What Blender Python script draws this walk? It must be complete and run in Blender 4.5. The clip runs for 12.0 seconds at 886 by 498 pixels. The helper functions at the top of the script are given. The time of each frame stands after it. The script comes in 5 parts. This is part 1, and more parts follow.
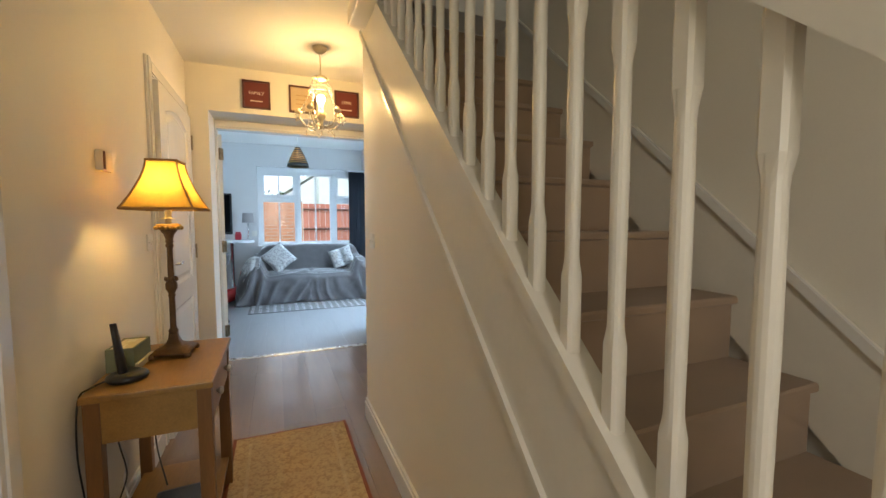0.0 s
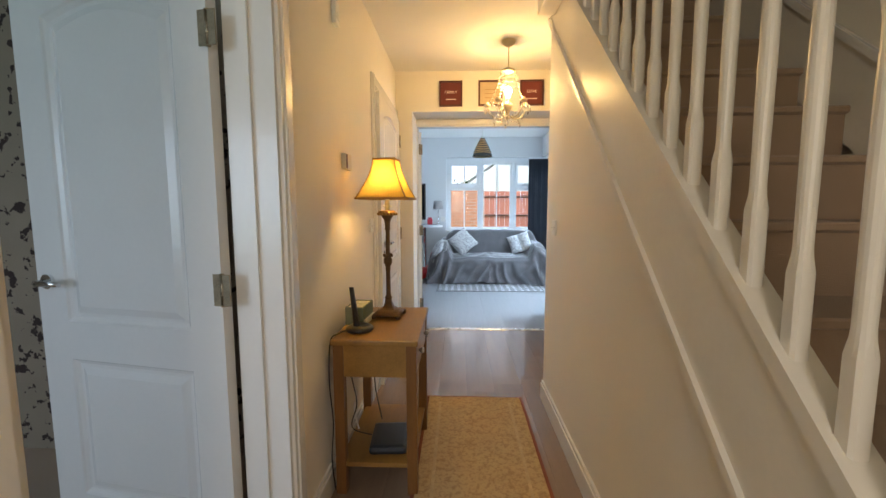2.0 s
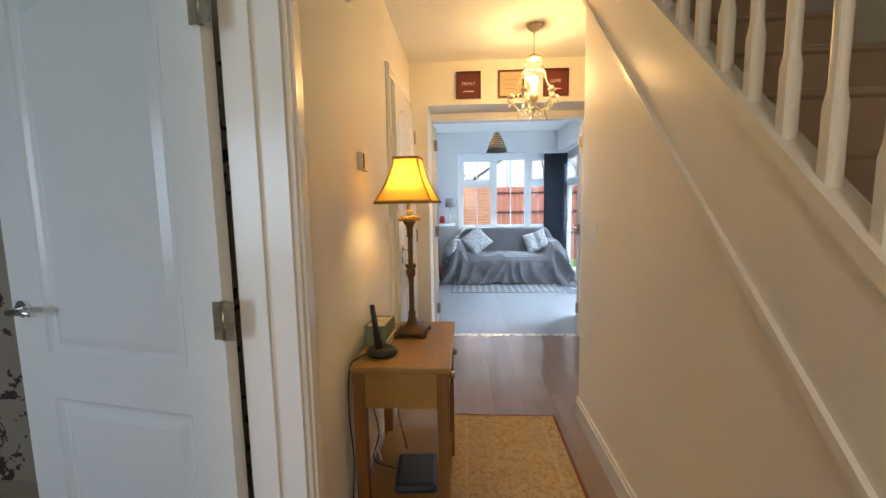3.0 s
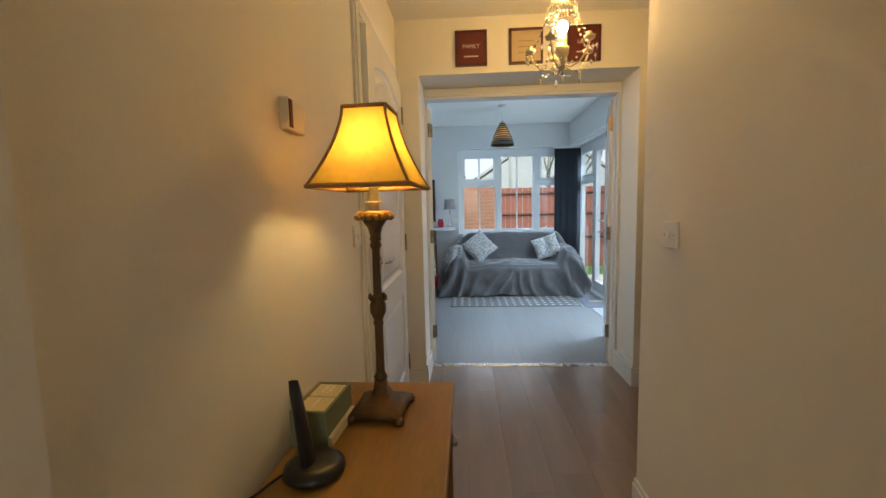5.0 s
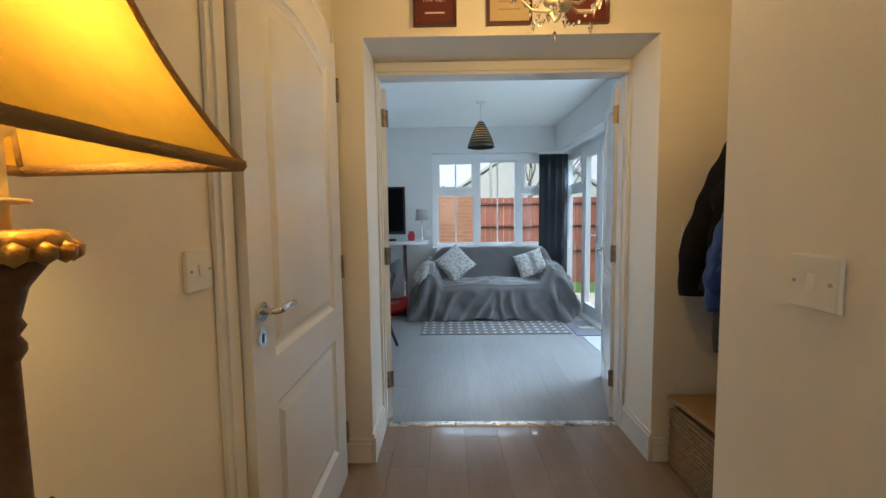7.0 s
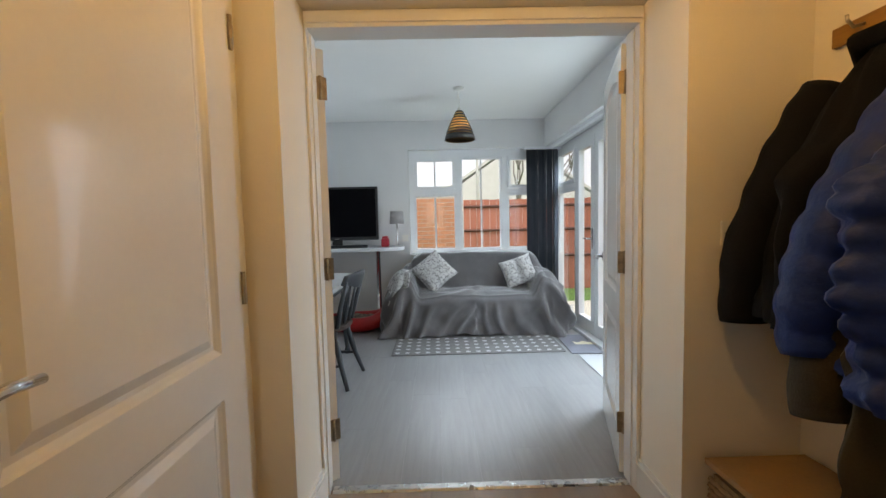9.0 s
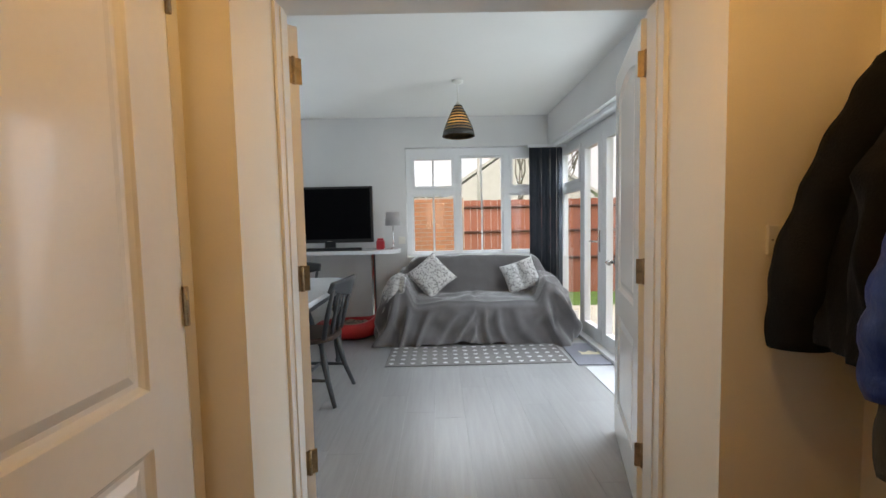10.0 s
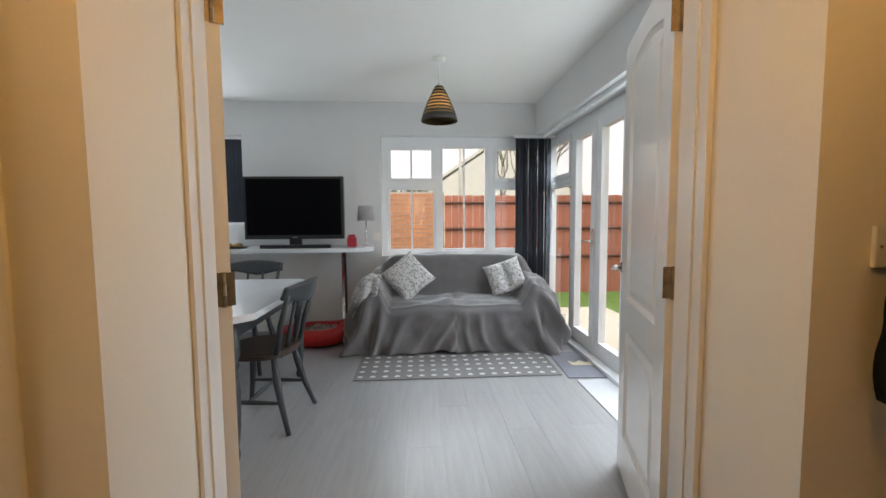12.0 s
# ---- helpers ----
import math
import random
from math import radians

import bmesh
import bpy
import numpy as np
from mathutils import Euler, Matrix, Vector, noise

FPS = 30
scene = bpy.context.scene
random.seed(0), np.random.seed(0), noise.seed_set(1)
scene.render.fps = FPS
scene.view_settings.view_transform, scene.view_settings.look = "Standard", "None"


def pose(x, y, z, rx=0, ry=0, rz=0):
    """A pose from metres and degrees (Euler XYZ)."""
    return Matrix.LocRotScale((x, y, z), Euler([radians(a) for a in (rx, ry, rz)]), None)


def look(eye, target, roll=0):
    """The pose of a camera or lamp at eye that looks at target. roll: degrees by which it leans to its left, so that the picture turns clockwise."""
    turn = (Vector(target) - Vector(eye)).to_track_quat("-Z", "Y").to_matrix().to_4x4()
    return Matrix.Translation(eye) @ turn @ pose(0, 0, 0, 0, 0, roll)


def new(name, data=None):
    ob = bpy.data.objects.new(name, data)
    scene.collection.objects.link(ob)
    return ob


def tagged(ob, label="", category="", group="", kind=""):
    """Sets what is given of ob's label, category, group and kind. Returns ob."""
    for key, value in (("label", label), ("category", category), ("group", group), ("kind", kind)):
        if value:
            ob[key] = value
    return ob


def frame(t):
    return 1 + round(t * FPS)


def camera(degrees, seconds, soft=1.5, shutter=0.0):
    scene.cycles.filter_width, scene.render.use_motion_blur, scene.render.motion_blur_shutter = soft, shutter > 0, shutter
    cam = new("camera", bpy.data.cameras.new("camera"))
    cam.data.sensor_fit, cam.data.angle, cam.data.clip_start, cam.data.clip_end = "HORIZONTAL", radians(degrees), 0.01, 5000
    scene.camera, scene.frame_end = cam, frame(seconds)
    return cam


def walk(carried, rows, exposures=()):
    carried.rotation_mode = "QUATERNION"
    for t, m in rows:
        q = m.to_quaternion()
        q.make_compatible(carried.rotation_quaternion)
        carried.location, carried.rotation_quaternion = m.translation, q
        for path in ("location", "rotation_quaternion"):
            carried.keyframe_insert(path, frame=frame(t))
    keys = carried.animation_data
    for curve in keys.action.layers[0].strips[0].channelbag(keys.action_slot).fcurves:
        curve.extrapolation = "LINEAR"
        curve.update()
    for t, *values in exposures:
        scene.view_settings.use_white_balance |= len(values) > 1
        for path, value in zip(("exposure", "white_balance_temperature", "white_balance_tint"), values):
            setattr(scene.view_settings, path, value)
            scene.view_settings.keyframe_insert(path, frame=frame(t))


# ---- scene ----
cam = camera(95.4, 12.0)
EXPOSURES = [(0.0, 0.45, 5900, 11), (3.2, 0.6, 6200, 16), (5.0, -0.12, 6250, 11), (7.5, -0.12, 6250, 12), (9.5, 0.02, 7600, 19), (12.0, 0.0, 7900, 21)]
PATH = [
    (0, (0.098, 0.127, 1.237), (0.858, 1.972, 1.098), 0.0),
    (0.5, (0.098, 0.102, 1.235), (0.477, 2.059, 1.069), 0.0),
    (1, (0.099, 0.065, 1.237), (0.228, 2.053, 1.054), 0.0),
    (1.5, (0.083, 0.036, 1.235), (0.068, 2.026, 1.041), 0.0),
    (2, (0.051, 0.058, 1.239), (-0.028, 2.046, 1.035), -0.1),
    (2.5, (0.0, 0.158, 1.256), (-0.104, 2.144, 1.04), -0.5),
    (3, (-0.056, 0.282, 1.276), (-0.171, 2.266, 1.052), -1.0),
    (3.2, (-0.08, 0.358, 1.266), (-0.186, 2.344, 1.047), -1.0),
    (4.8, (-0.064, 0.961, 1.221), (-0.188, 2.947, 1.02), -1.2),
    (5, (-0.072, 1.035, 1.227), (-0.189, 3.021, 1.027), -1.3),
    (5.5, (-0.052, 1.222, 1.227), (-0.165, 3.208, 1.026), -1.1),
    (6, (-0.001, 1.417, 1.23), (-0.097, 3.406, 1.043), -0.9),
    (6.5, (0.015, 1.581, 1.211), (-0.049, 3.572, 1.04), -0.7),
    (7, (0.025, 1.765, 1.23), (0.001, 3.76, 1.08), -0.7),
    (7.5, (0.058, 1.909, 1.226), (0.067, 3.904, 1.089), -0.8),
    (7.7, (0.083, 1.974, 1.224), (0.101, 3.969, 1.09), -1.0),
    (9.3, (0.172, 2.405, 1.207), (0.198, 4.401, 1.079), -1.3),
    (9.5, (0.179, 2.46, 1.215), (0.203, 4.455, 1.083), -1.0),
    (10, (0.205, 2.564, 1.216), (0.223, 4.56, 1.092), -1.2),
    (10.5, (0.248, 2.669, 1.232), (0.264, 4.666, 1.112), -1.2),
    (11, (0.264, 2.745, 1.222), (0.297, 4.742, 1.1), -1.0),
    (11.5, (0.252, 2.853, 1.223), (0.321, 4.847, 1.091), -0.7),
    (12, (0.234, 2.956, 1.21), (0.348, 4.948, 1.067), -0.4),
]
walk(cam, [(t, look(eye, target, roll)) for t, eye, target, roll in PATH], EXPOSURES)

# ---- world and lights ----
world = bpy.data.worlds.new("sky")
scene.world = world
world.use_nodes = True
wn = world.node_tree.nodes
sky = wn.new("ShaderNodeTexSky")
sky.sky_type, sky.sun_disc = "NISHITA", False
sky.sun_elevation, sky.sun_rotation = radians(63), radians(172)
sky.dust_density, sky.air_density = 5.0, 1.0
mixw = wn.new("ShaderNodeMixRGB")
mixw.inputs[0].default_value = 0.75
mixw.inputs[2].default_value = (11.0, 12.0, 13.0, 1)
world.node_tree.links.new(sky.outputs[0], mixw.inputs[1])
world.node_tree.links.new(mixw.outputs[0], wn["Background"].inputs[0])
wn["Background"].inputs[1].default_value = 0.12
sun = new("sun", bpy.data.lights.new("sun", "SUN"))
sun.data.energy, sun.data.angle, sun.data.color = 1.5, radians(15), (1, 0.97, 0.92)
sun.matrix_basis = look((1, 2, 14), (0, 9, 0))


def bulb_lamp(name, x, y, z, watts, colour, radius):
    ob = new(name, bpy.data.lights.new(name, "POINT"))
    ob.data.energy, ob.data.color, ob.data.shadow_soft_size = watts, colour, radius
    ob.location = (x, y, z)
    return ob


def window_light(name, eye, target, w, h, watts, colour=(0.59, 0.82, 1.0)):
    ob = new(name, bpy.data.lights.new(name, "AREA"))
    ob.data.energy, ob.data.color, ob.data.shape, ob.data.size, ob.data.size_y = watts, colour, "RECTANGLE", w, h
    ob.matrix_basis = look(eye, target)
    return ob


bulb_lamp("chandelier_glow", 0.405, 3.1, 2.08, 18, (1.0, 0.60, 0.175), 0.06)
bulb_lamp("table_lamp_glow", -0.304, 2.05, 1.375, 7.2, (1.0, 0.64, 0.12), 0.034)
window_light("front_room_daylight", (-2.2, -1.33, 1.4), (-1.2, 1.4, 1.1), 1.7, 1.2, 13)
window_light("patio_daylight", (1.715, 5.27, 1.10), (0.4, 5.6, 0.9), 0.72, 1.8, 27)
window_light("kitchen_daylight", (-2.3, 7.53, 1.65), (-1.6, 5.6, 0.9), 0.75, 0.8, 24)
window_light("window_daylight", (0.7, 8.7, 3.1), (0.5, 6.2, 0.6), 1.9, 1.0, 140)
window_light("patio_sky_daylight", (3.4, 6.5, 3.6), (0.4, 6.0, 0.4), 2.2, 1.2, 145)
# Unseen warm fill added at the front door to brighten stairs and lower wall.
window_light("porch_daylight", (0.1, -1.43, 1.5), (0.1, 1.4, 1.2), 0.6, 0.9, 10, (1.0, 0.86, 0.62))

# ---- materials ----
MATS = {}


def mat(name, colour, rough=0.6, metal=0.0, var=0.12, scale=6.0, fine=90.0, bump=0.05, coat=0.0, stretch=None, rnd=0.0, sheen=0.0, spec=0.5):
    """Painted, woven or metal surface with a broad and a fine variation."""
    m = bpy.data.materials.new(name)
    m.use_nodes = True
    n, l = m.node_tree.nodes, m.node_tree.links
    b = n["Principled BSDF"]
    co = n.new("ShaderNodeTexCoord")
    src = co.outputs["Object"]
    if stretch:
        mp = n.new("ShaderNodeMapping")
        mp.inputs["Scale"].default_value = stretch
        l.new(src, mp.inputs[0])
        src = mp.outputs[0]
    big, small = n.new("ShaderNodeTexNoise"), n.new("ShaderNodeTexNoise")
    big.inputs["Scale"].default_value, small.inputs["Scale"].default_value = scale, fine
    big.inputs["Detail"].default_value, small.inputs["Detail"].default_value = 5, 3
    l.new(src, big.inputs[0]), l.new(src, small.inputs[0])
    add = n.new("ShaderNodeMath")
    add.operation = "MULTIPLY_ADD"
    l.new(small.outputs[0], add.inputs[0])
    add.inputs[1].default_value = 0.5
    l.new(big.outputs[0], add.inputs[2])
    val = add.outputs[0]
    if rnd:
        info, ra = n.new("ShaderNodeObjectInfo"), n.new("ShaderNodeMath")
        ra.operation = "MULTIPLY_ADD"
        l.new(info.outputs["Random"], ra.inputs[0])
        ra.inputs[1].default_value = rnd
        l.new(val, ra.inputs[2])
        val = ra.outputs[0]
    ramp = n.new("ShaderNodeMapRange")
    ramp.inputs[1].default_value, ramp.inputs[2].default_value = 0.4, 1.1 + rnd
    ramp.inputs[3].default_value, ramp.inputs[4].default_value = 1 - var, 1 + var
    l.new(val, ramp.inputs[0])
    mul = n.new("ShaderNodeVectorMath")
    mul.operation = "SCALE"
    mul.inputs[0].default_value = colour
    l.new(ramp.outputs[0], mul.inputs["Scale"])
    l.new(mul.outputs[0], b.inputs["Base Color"])
    b.inputs["Metallic"].default_value = metal
    b.inputs["Specular IOR Level"].default_value = spec
    b.inputs["Coat Weight"].default_value = coat
    b.inputs["Sheen Weight"].default_value = sheen
    rr = n.new("ShaderNodeMapRange")
    rr.inputs[1].default_value, rr.inputs[2].default_value = 0.3, 0.8
    rr.inputs[3].default_value, rr.inputs[4].default_value = max(0.02, rough - (0.07 if rough > 0.4 else 0.018)), min(1, rough + (0.07 if rough > 0.4 else 0.018))
    l.new(big.outputs[0], rr.inputs[0])
    l.new(rr.outputs[0], b.inputs["Roughness"])
    if bump:
        bp = n.new("ShaderNodeBump")
        bp.inputs["Strength"].default_value, bp.inputs["Distance"].default_value = bump, 0.01
        l.new(small.outputs[0], bp.inputs["Height"])
        l.new(bp.outputs[0], b.inputs["Normal"])
    MATS[name] = m
    return m


def spots(name, base, ink, scale, lo, hi, rough=0.85, warp=3.0, bump=0.2):
    """Cloth or paper with blotches of a second colour."""
    m = mat(name, base, rough, bump=bump, fine=140)
    n, l = m.node_tree.nodes, m.node_tree.links
    b = n["Principled BSDF"]
    co = [x for x in n if x.type == "TEX_COORD"][0]
    vo, no = n.new("ShaderNodeTexVoronoi"), n.new("ShaderNodeTexNoise")
    vo.inputs["Scale"].default_value, no.inputs["Scale"].default_value = scale, scale * 2.2
    no.inputs["Detail"].default_value = 4
    l.new(co.outputs["Object"], vo.inputs["Vector"]), l.new(co.outputs["Object"], no.inputs["Vector"])
    ad = n.new("ShaderNodeMath")
    ad.operation = "MULTIPLY_ADD"
    l.new(no.outputs[0], ad.inputs[0])
    ad.inputs[1].default_value = warp
    l.new(vo.outputs["Distance"], ad.inputs[2])
    mr = n.new("ShaderNodeMapRange")
    mr.inputs[1].default_value, mr.inputs[2].default_value = lo, hi
    l.new(ad.outputs[0], mr.inputs[0])
    mx = n.new("ShaderNodeMixRGB")
    old = b.inputs["Base Color"].links[0].from_socket
    l.new(mr.outputs[0], mx.inputs[0]), l.new(old, mx.inputs[1])
    mx.inputs[2].default_value = (*ink, 1)
    l.new(mx.outputs[0], b.inputs["Base Color"])
    return m


def glowing(name, colour, strength):
    m = bpy.data.materials.new(name)
    m.use_nodes = True
    b = m.node_tree.nodes["Principled BSDF"]
    b.inputs["Base Color"].default_value = (*colour, 1)
    b.inputs["Emission Color"].default_value = (*colour, 1)
    b.inputs["Emission Strength"].default_value = strength
    return m


def clear(name, tint=(1, 1, 1), rough=0.0, ior=1.45):
    m = bpy.data.materials.new(name)
    m.use_nodes = True
    b = m.node_tree.nodes["Principled BSDF"]
    b.inputs["Base Color"].default_value = (*tint, 1)
    b.inputs["Transmission Weight"].default_value = 1.0
    b.inputs["Roughness"].default_value, b.inputs["IOR"].default_value = rough, ior
    return m


def sheer(name, colour, part_through):
    """Thin cloth that lets light through."""
    m = bpy.data.materials.new(name)
    m.use_nodes = True
    n, l = m.node_tree.nodes, m.node_tree.links
    d, t, mx = n.new("ShaderNodeBsdfDiffuse"), n.new("ShaderNodeBsdfTranslucent"), n.new("ShaderNodeMixShader")
    no, co, mr, mu = n.new("ShaderNodeTexNoise"), n.new("ShaderNodeTexCoord"), n.new("ShaderNodeMapRange"), n.new("ShaderNodeVectorMath")
    no.inputs["Scale"].default_value = 60
    l.new(co.outputs["Object"], no.inputs[0])
    mr.inputs[3].default_value, mr.inputs[4].default_value = 0.88, 1.12
    l.new(no.outputs[0], mr.inputs[0])
    mu.operation = "SCALE"
    mu.inputs[0].default_value = colour
    l.new(mr.outputs[0], mu.inputs["Scale"])
    l.new(mu.outputs[0], d.inputs[0]), l.new(mu.outputs[0], t.inputs[0])
    mx.inputs[0].default_value = part_through
    l.new(d.outputs[0], mx.inputs[1]), l.new(t.outputs[0], mx.inputs[2])
    l.new(mx.outputs[0], n["Material Output"].inputs[0])
    return m


WALL = mat("magnolia_wall_paint", (0.80, 0.75, 0.66), 0.62, var=0.04, scale=2.5, fine=220, bump=0.06)
WALLG = mat("pale_grey_wall_paint", (0.70, 0.695, 0.69), 0.65, var=0.04, scale=2.5, fine=220, bump=0.06)
CEIL = mat("ceiling_paint", (0.82, 0.80, 0.77), 0.8, var=0.03, scale=2, fine=200, bump=0.06)
GLOSS = mat("white_gloss_paint", (0.78, 0.76, 0.73), 0.24, var=0.03, scale=4, fine=60, bump=0.015, coat=0.2)
STAIRW = mat("white_stair_paint", (0.76, 0.72, 0.64), 0.35, var=0.04, scale=5, fine=60, bump=0.02)
UPVC = mat("white_window_plastic", (0.80, 0.81, 0.82), 0.3, var=0.02, bump=0.0)
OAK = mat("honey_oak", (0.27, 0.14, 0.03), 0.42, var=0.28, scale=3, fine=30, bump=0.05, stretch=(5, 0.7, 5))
# Same oak with upright grain; the legs' shade is put into its darker colour.
OAKV = mat("honey_oak_upright_shaded", (0.17, 0.072, 0.016), 0.45, var=0.28, scale=3, fine=30, bump=0.05, stretch=(6, 6, 0.7))
FLOORH = mat("warm_laminate", (0.28, 0.20, 0.145), 0.24, var=0.20, scale=2.2, fine=50, bump=0.0, coat=0.2, stretch=(7, 0.5, 1), rnd=0.35)
FLOORL = mat("grey_laminate", (0.265, 0.26, 0.262), 0.30, var=0.20, scale=5.0, fine=60, bump=0.0, coat=0.0, stretch=(7, 0.5, 1), rnd=0.25)
def knots(m, ink, strength, size=1.0):
    """Sparse dark knots and streaks along the boards."""
    n, l = m.node_tree.nodes, m.node_tree.links
    b = n["Principled BSDF"]
    geo, mp, vo, no = n.new("ShaderNodeNewGeometry"), n.new("ShaderNodeMapping"), n.new("ShaderNodeTexVoronoi"), n.new("ShaderNodeTexNoise")
    mp.inputs["Scale"].default_value = (1.0, 0.38, 1.0)
    l.new(geo.outputs["Position"], mp.inputs[0])
    vo.inputs["Scale"].default_value, no.inputs["Scale"].default_value = 3.4, 16
    l.new(mp.outputs[0], vo.inputs["Vector"]), l.new(mp.outputs[0], no.inputs["Vector"])
    ad, mr, mx = n.new("ShaderNodeMath"), n.new("ShaderNodeMapRange"), n.new("ShaderNodeMixRGB")
    ad.operation = "MULTIPLY_ADD"
    l.new(no.outputs[0], ad.inputs[0])
    ad.inputs[1].default_value = 0.12
    l.new(vo.outputs["Distance"], ad.inputs[2])
    mr.inputs[1].default_value, mr.inputs[2].default_value, mr.inputs[3].default_value, mr.inputs[4].default_value = 0.075 * size, 0.12 * size, strength, 0.0
    l.new(ad.outputs[0], mr.inputs[0])
    old = b.inputs["Base Color"].links[0].from_socket
    l.new(mr.outputs[0], mx.inputs[0]), l.new(old, mx.inputs[1])
    mx.inputs[2].default_value = (*ink, 1)
    l.new(mx.outputs[0], b.inputs["Base Color"])


knots(FLOORH, (0.13, 0.095, 0.07), 0.3, 0.9)
GAP = mat("dark_joint", (0.17, 0.145, 0.13), 0.8, bump=0)
CARPET = mat("beige_carpet", (0.40, 0.275, 0.175), 0.95, var=0.16, scale=5, fine=400, bump=0.6, sheen=0.3)
STEEL = mat("worn_steel", (0.42, 0.40, 0.37), 0.34, 1.0, var=0.35, scale=30, fine=160)
CHROME = mat("polished_chrome", (0.75, 0.75, 0.75), 0.12, 1.0, var=0.05, bump=0)
BRONZE = mat("aged_bronze", (0.11, 0.06, 0.025), 0.5, 0.35, var=0.4, scale=25, fine=120, bump=0.25)
GOLD = mat("rubbed_gold_leaf", (0.34, 0.21, 0.06), 0.42, 0.6, var=0.35, scale=40, fine=160, bump=0.2)
BRAID = mat("tan_braid", (0.34, 0.20, 0.07), 0.85, var=0.2, fine=400, bump=0.4)
BLACKP = mat("black_plastic", (0.015, 0.015, 0.017), 0.3, var=0.2, bump=0.01)
BLUEP = mat("slate_router_plastic", (0.02, 0.026, 0.038), 0.4, var=0.15, bump=0.02)
GREENB = mat("sage_painted_wood", (0.19, 0.21, 0.13), 0.7, var=0.12, scale=15, bump=0.06)
CREAM = mat("cream_block_wood", (0.68, 0.60, 0.38), 0.7, var=0.08, scale=15, bump=0.05)
THERMO = mat("cream_thermostat_plastic", (0.66, 0.58, 0.42), 0.4, var=0.04, bump=0)
CREAMD = mat("pale_gold_print", (0.80, 0.74, 0.55), 0.7, bump=0)
PLASTICW = mat("white_switch_plastic", (0.78, 0.76, 0.70), 0.3, var=0.02, bump=0)
THROW = mat("grey_fleece_throw", (0.115, 0.107, 0.110), 0.95, var=0.2, scale=9, fine=240, bump=0.4, sheen=0.45)
CUSHION = spots("mottled_fur_cushion", (0.55, 0.54, 0.53), (0.22, 0.21, 0.21), 34, 1.75, 2.15, warp=2.6, bump=0.6)
RUGG = mat("grey_rug", (0.17, 0.158, 0.155), 0.95, var=0.12, fine=400, bump=0.5)
HEARTW = mat("white_rug_pile", (0.58, 0.57, 0.57), 0.95, var=0.08, fine=300, bump=0.4)
MATG = mat("slate_doormat", (0.20, 0.20, 0.235), 0.95, var=0.14, fine=300, bump=0.5)
TILEW = mat("pale_floor_paper", (0.50, 0.50, 0.52), 0.6, var=0.05)
RUNNER = spots("tan_patterned_pile", (0.50, 0.36, 0.18), (0.36, 0.235, 0.115), 38, 1.6, 2.15, rough=0.95, warp=2.4, bump=0.4)
RUNB = mat("rust_runner_border", (0.22, 0.065, 0.03), 0.95, var=0.2, fine=300, bump=0.4)
RUNI = mat("cream_runner_inner", (0.50, 0.37, 0.20), 0.95, var=0.3, scale=18, fine=300, bump=0.4)
PAPER = spots("floral_wallpaper", (0.30, 0.24, 0.175), (0.04, 0.022, 0.018), 12, 2.02, 2.08, rough=0.8, warp=2.5, bump=0.03)
BLIND = mat("charcoal_blind_fabric", (0.045, 0.055, 0.075), 0.9, var=0.12, fine=300, bump=0.1)
CHAIRP = mat("slate_chair_paint", (0.040, 0.045, 0.052), 0.4, var=0.12, bump=0.02)
DARKWD = mat("dark_seat_wood", (0.05, 0.03, 0.022), 0.4, var=0.25, bump=0.03)
TABLEW = mat("white_table_top", (0.66, 0.67, 0.69), 0.25, var=0.03, bump=0.01)
RED = mat("red_plastic", (0.45, 0.012, 0.012), 0.4, var=0.12, bump=0.02)
REDC = mat("red_canister", (0.42, 0.02, 0.035), 0.35, var=0.1, bump=0.02)
BLANKET = spots("dark_mottled_bedding", (0.10, 0.085, 0.07), (0.30, 0.26, 0.20), 16, 1.7, 2.2)
SHADEG = sheer("grey_lamp_fabric", (0.50, 0.48, 0.48), 0.3)
SHADEY = sheer("gold_silk_shade", (0.68, 0.44, 0.075), 0.31)
PEND = mat("dark_pendant_metal", (0.05, 0.045, 0.04), 0.5, 0.2, var=0.15)
PENDIN = sheer("copper_pendant_lining", (0.80, 0.52, 0.26), 0.6)
FRAMED = mat("dark_red_frame", (0.075, 0.02, 0.014), 0.35, var=0.2, bump=0.03)
REDART = mat("maroon_print", (0.13, 0.018, 0.014), 0.5, var=0.08)
PALEART = mat("tan_print", (0.50, 0.38, 0.23), 0.5, var=0.1, scale=8)
INK = mat("pale_lettering", (0.72, 0.62, 0.55), 0.6, bump=0)
COATK = mat("black_coat_cloth", (0.007, 0.0065, 0.006), 0.85, var=0.3, scale=9, fine=200, bump=0.3, spec=0.12)
COATB = mat("navy_quilted_nylon", (0.010, 0.028, 0.15), 0.5, var=0.3, scale=14, fine=60, bump=0.25, spec=0.25)
COATO = mat("olive_coat_cloth", (0.04, 0.03, 0.014), 0.9, var=0.25, scale=9, fine=200, bump=0.3)
WICKER = mat("brown_wicker", (0.27, 0.165, 0.07), 0.7, var=0.35, scale=30, fine=120, bump=0.5)
LIDW = mat("tan_chest_lid", (0.33, 0.19, 0.07), 0.5, var=0.2, scale=8, bump=0.06)
BRICK = mat("orange_brick", (0.42, 0.175, 0.085), 0.9, var=0.3, scale=12, fine=80, bump=0.4, rnd=0.5)
MORTAR = mat("pale_mortar", (0.45, 0.40, 0.34), 0.95, bump=0.3)
FENCE = mat("terracotta_fence_stain", (0.36, 0.125, 0.075), 0.85, var=0.2, scale=3, fine=40, bump=0.15, stretch=(5, 5, 0.7), rnd=0.4)
FENCED = mat("dark_fence_rail", (0.12, 0.05, 0.035), 0.85, var=0.2)
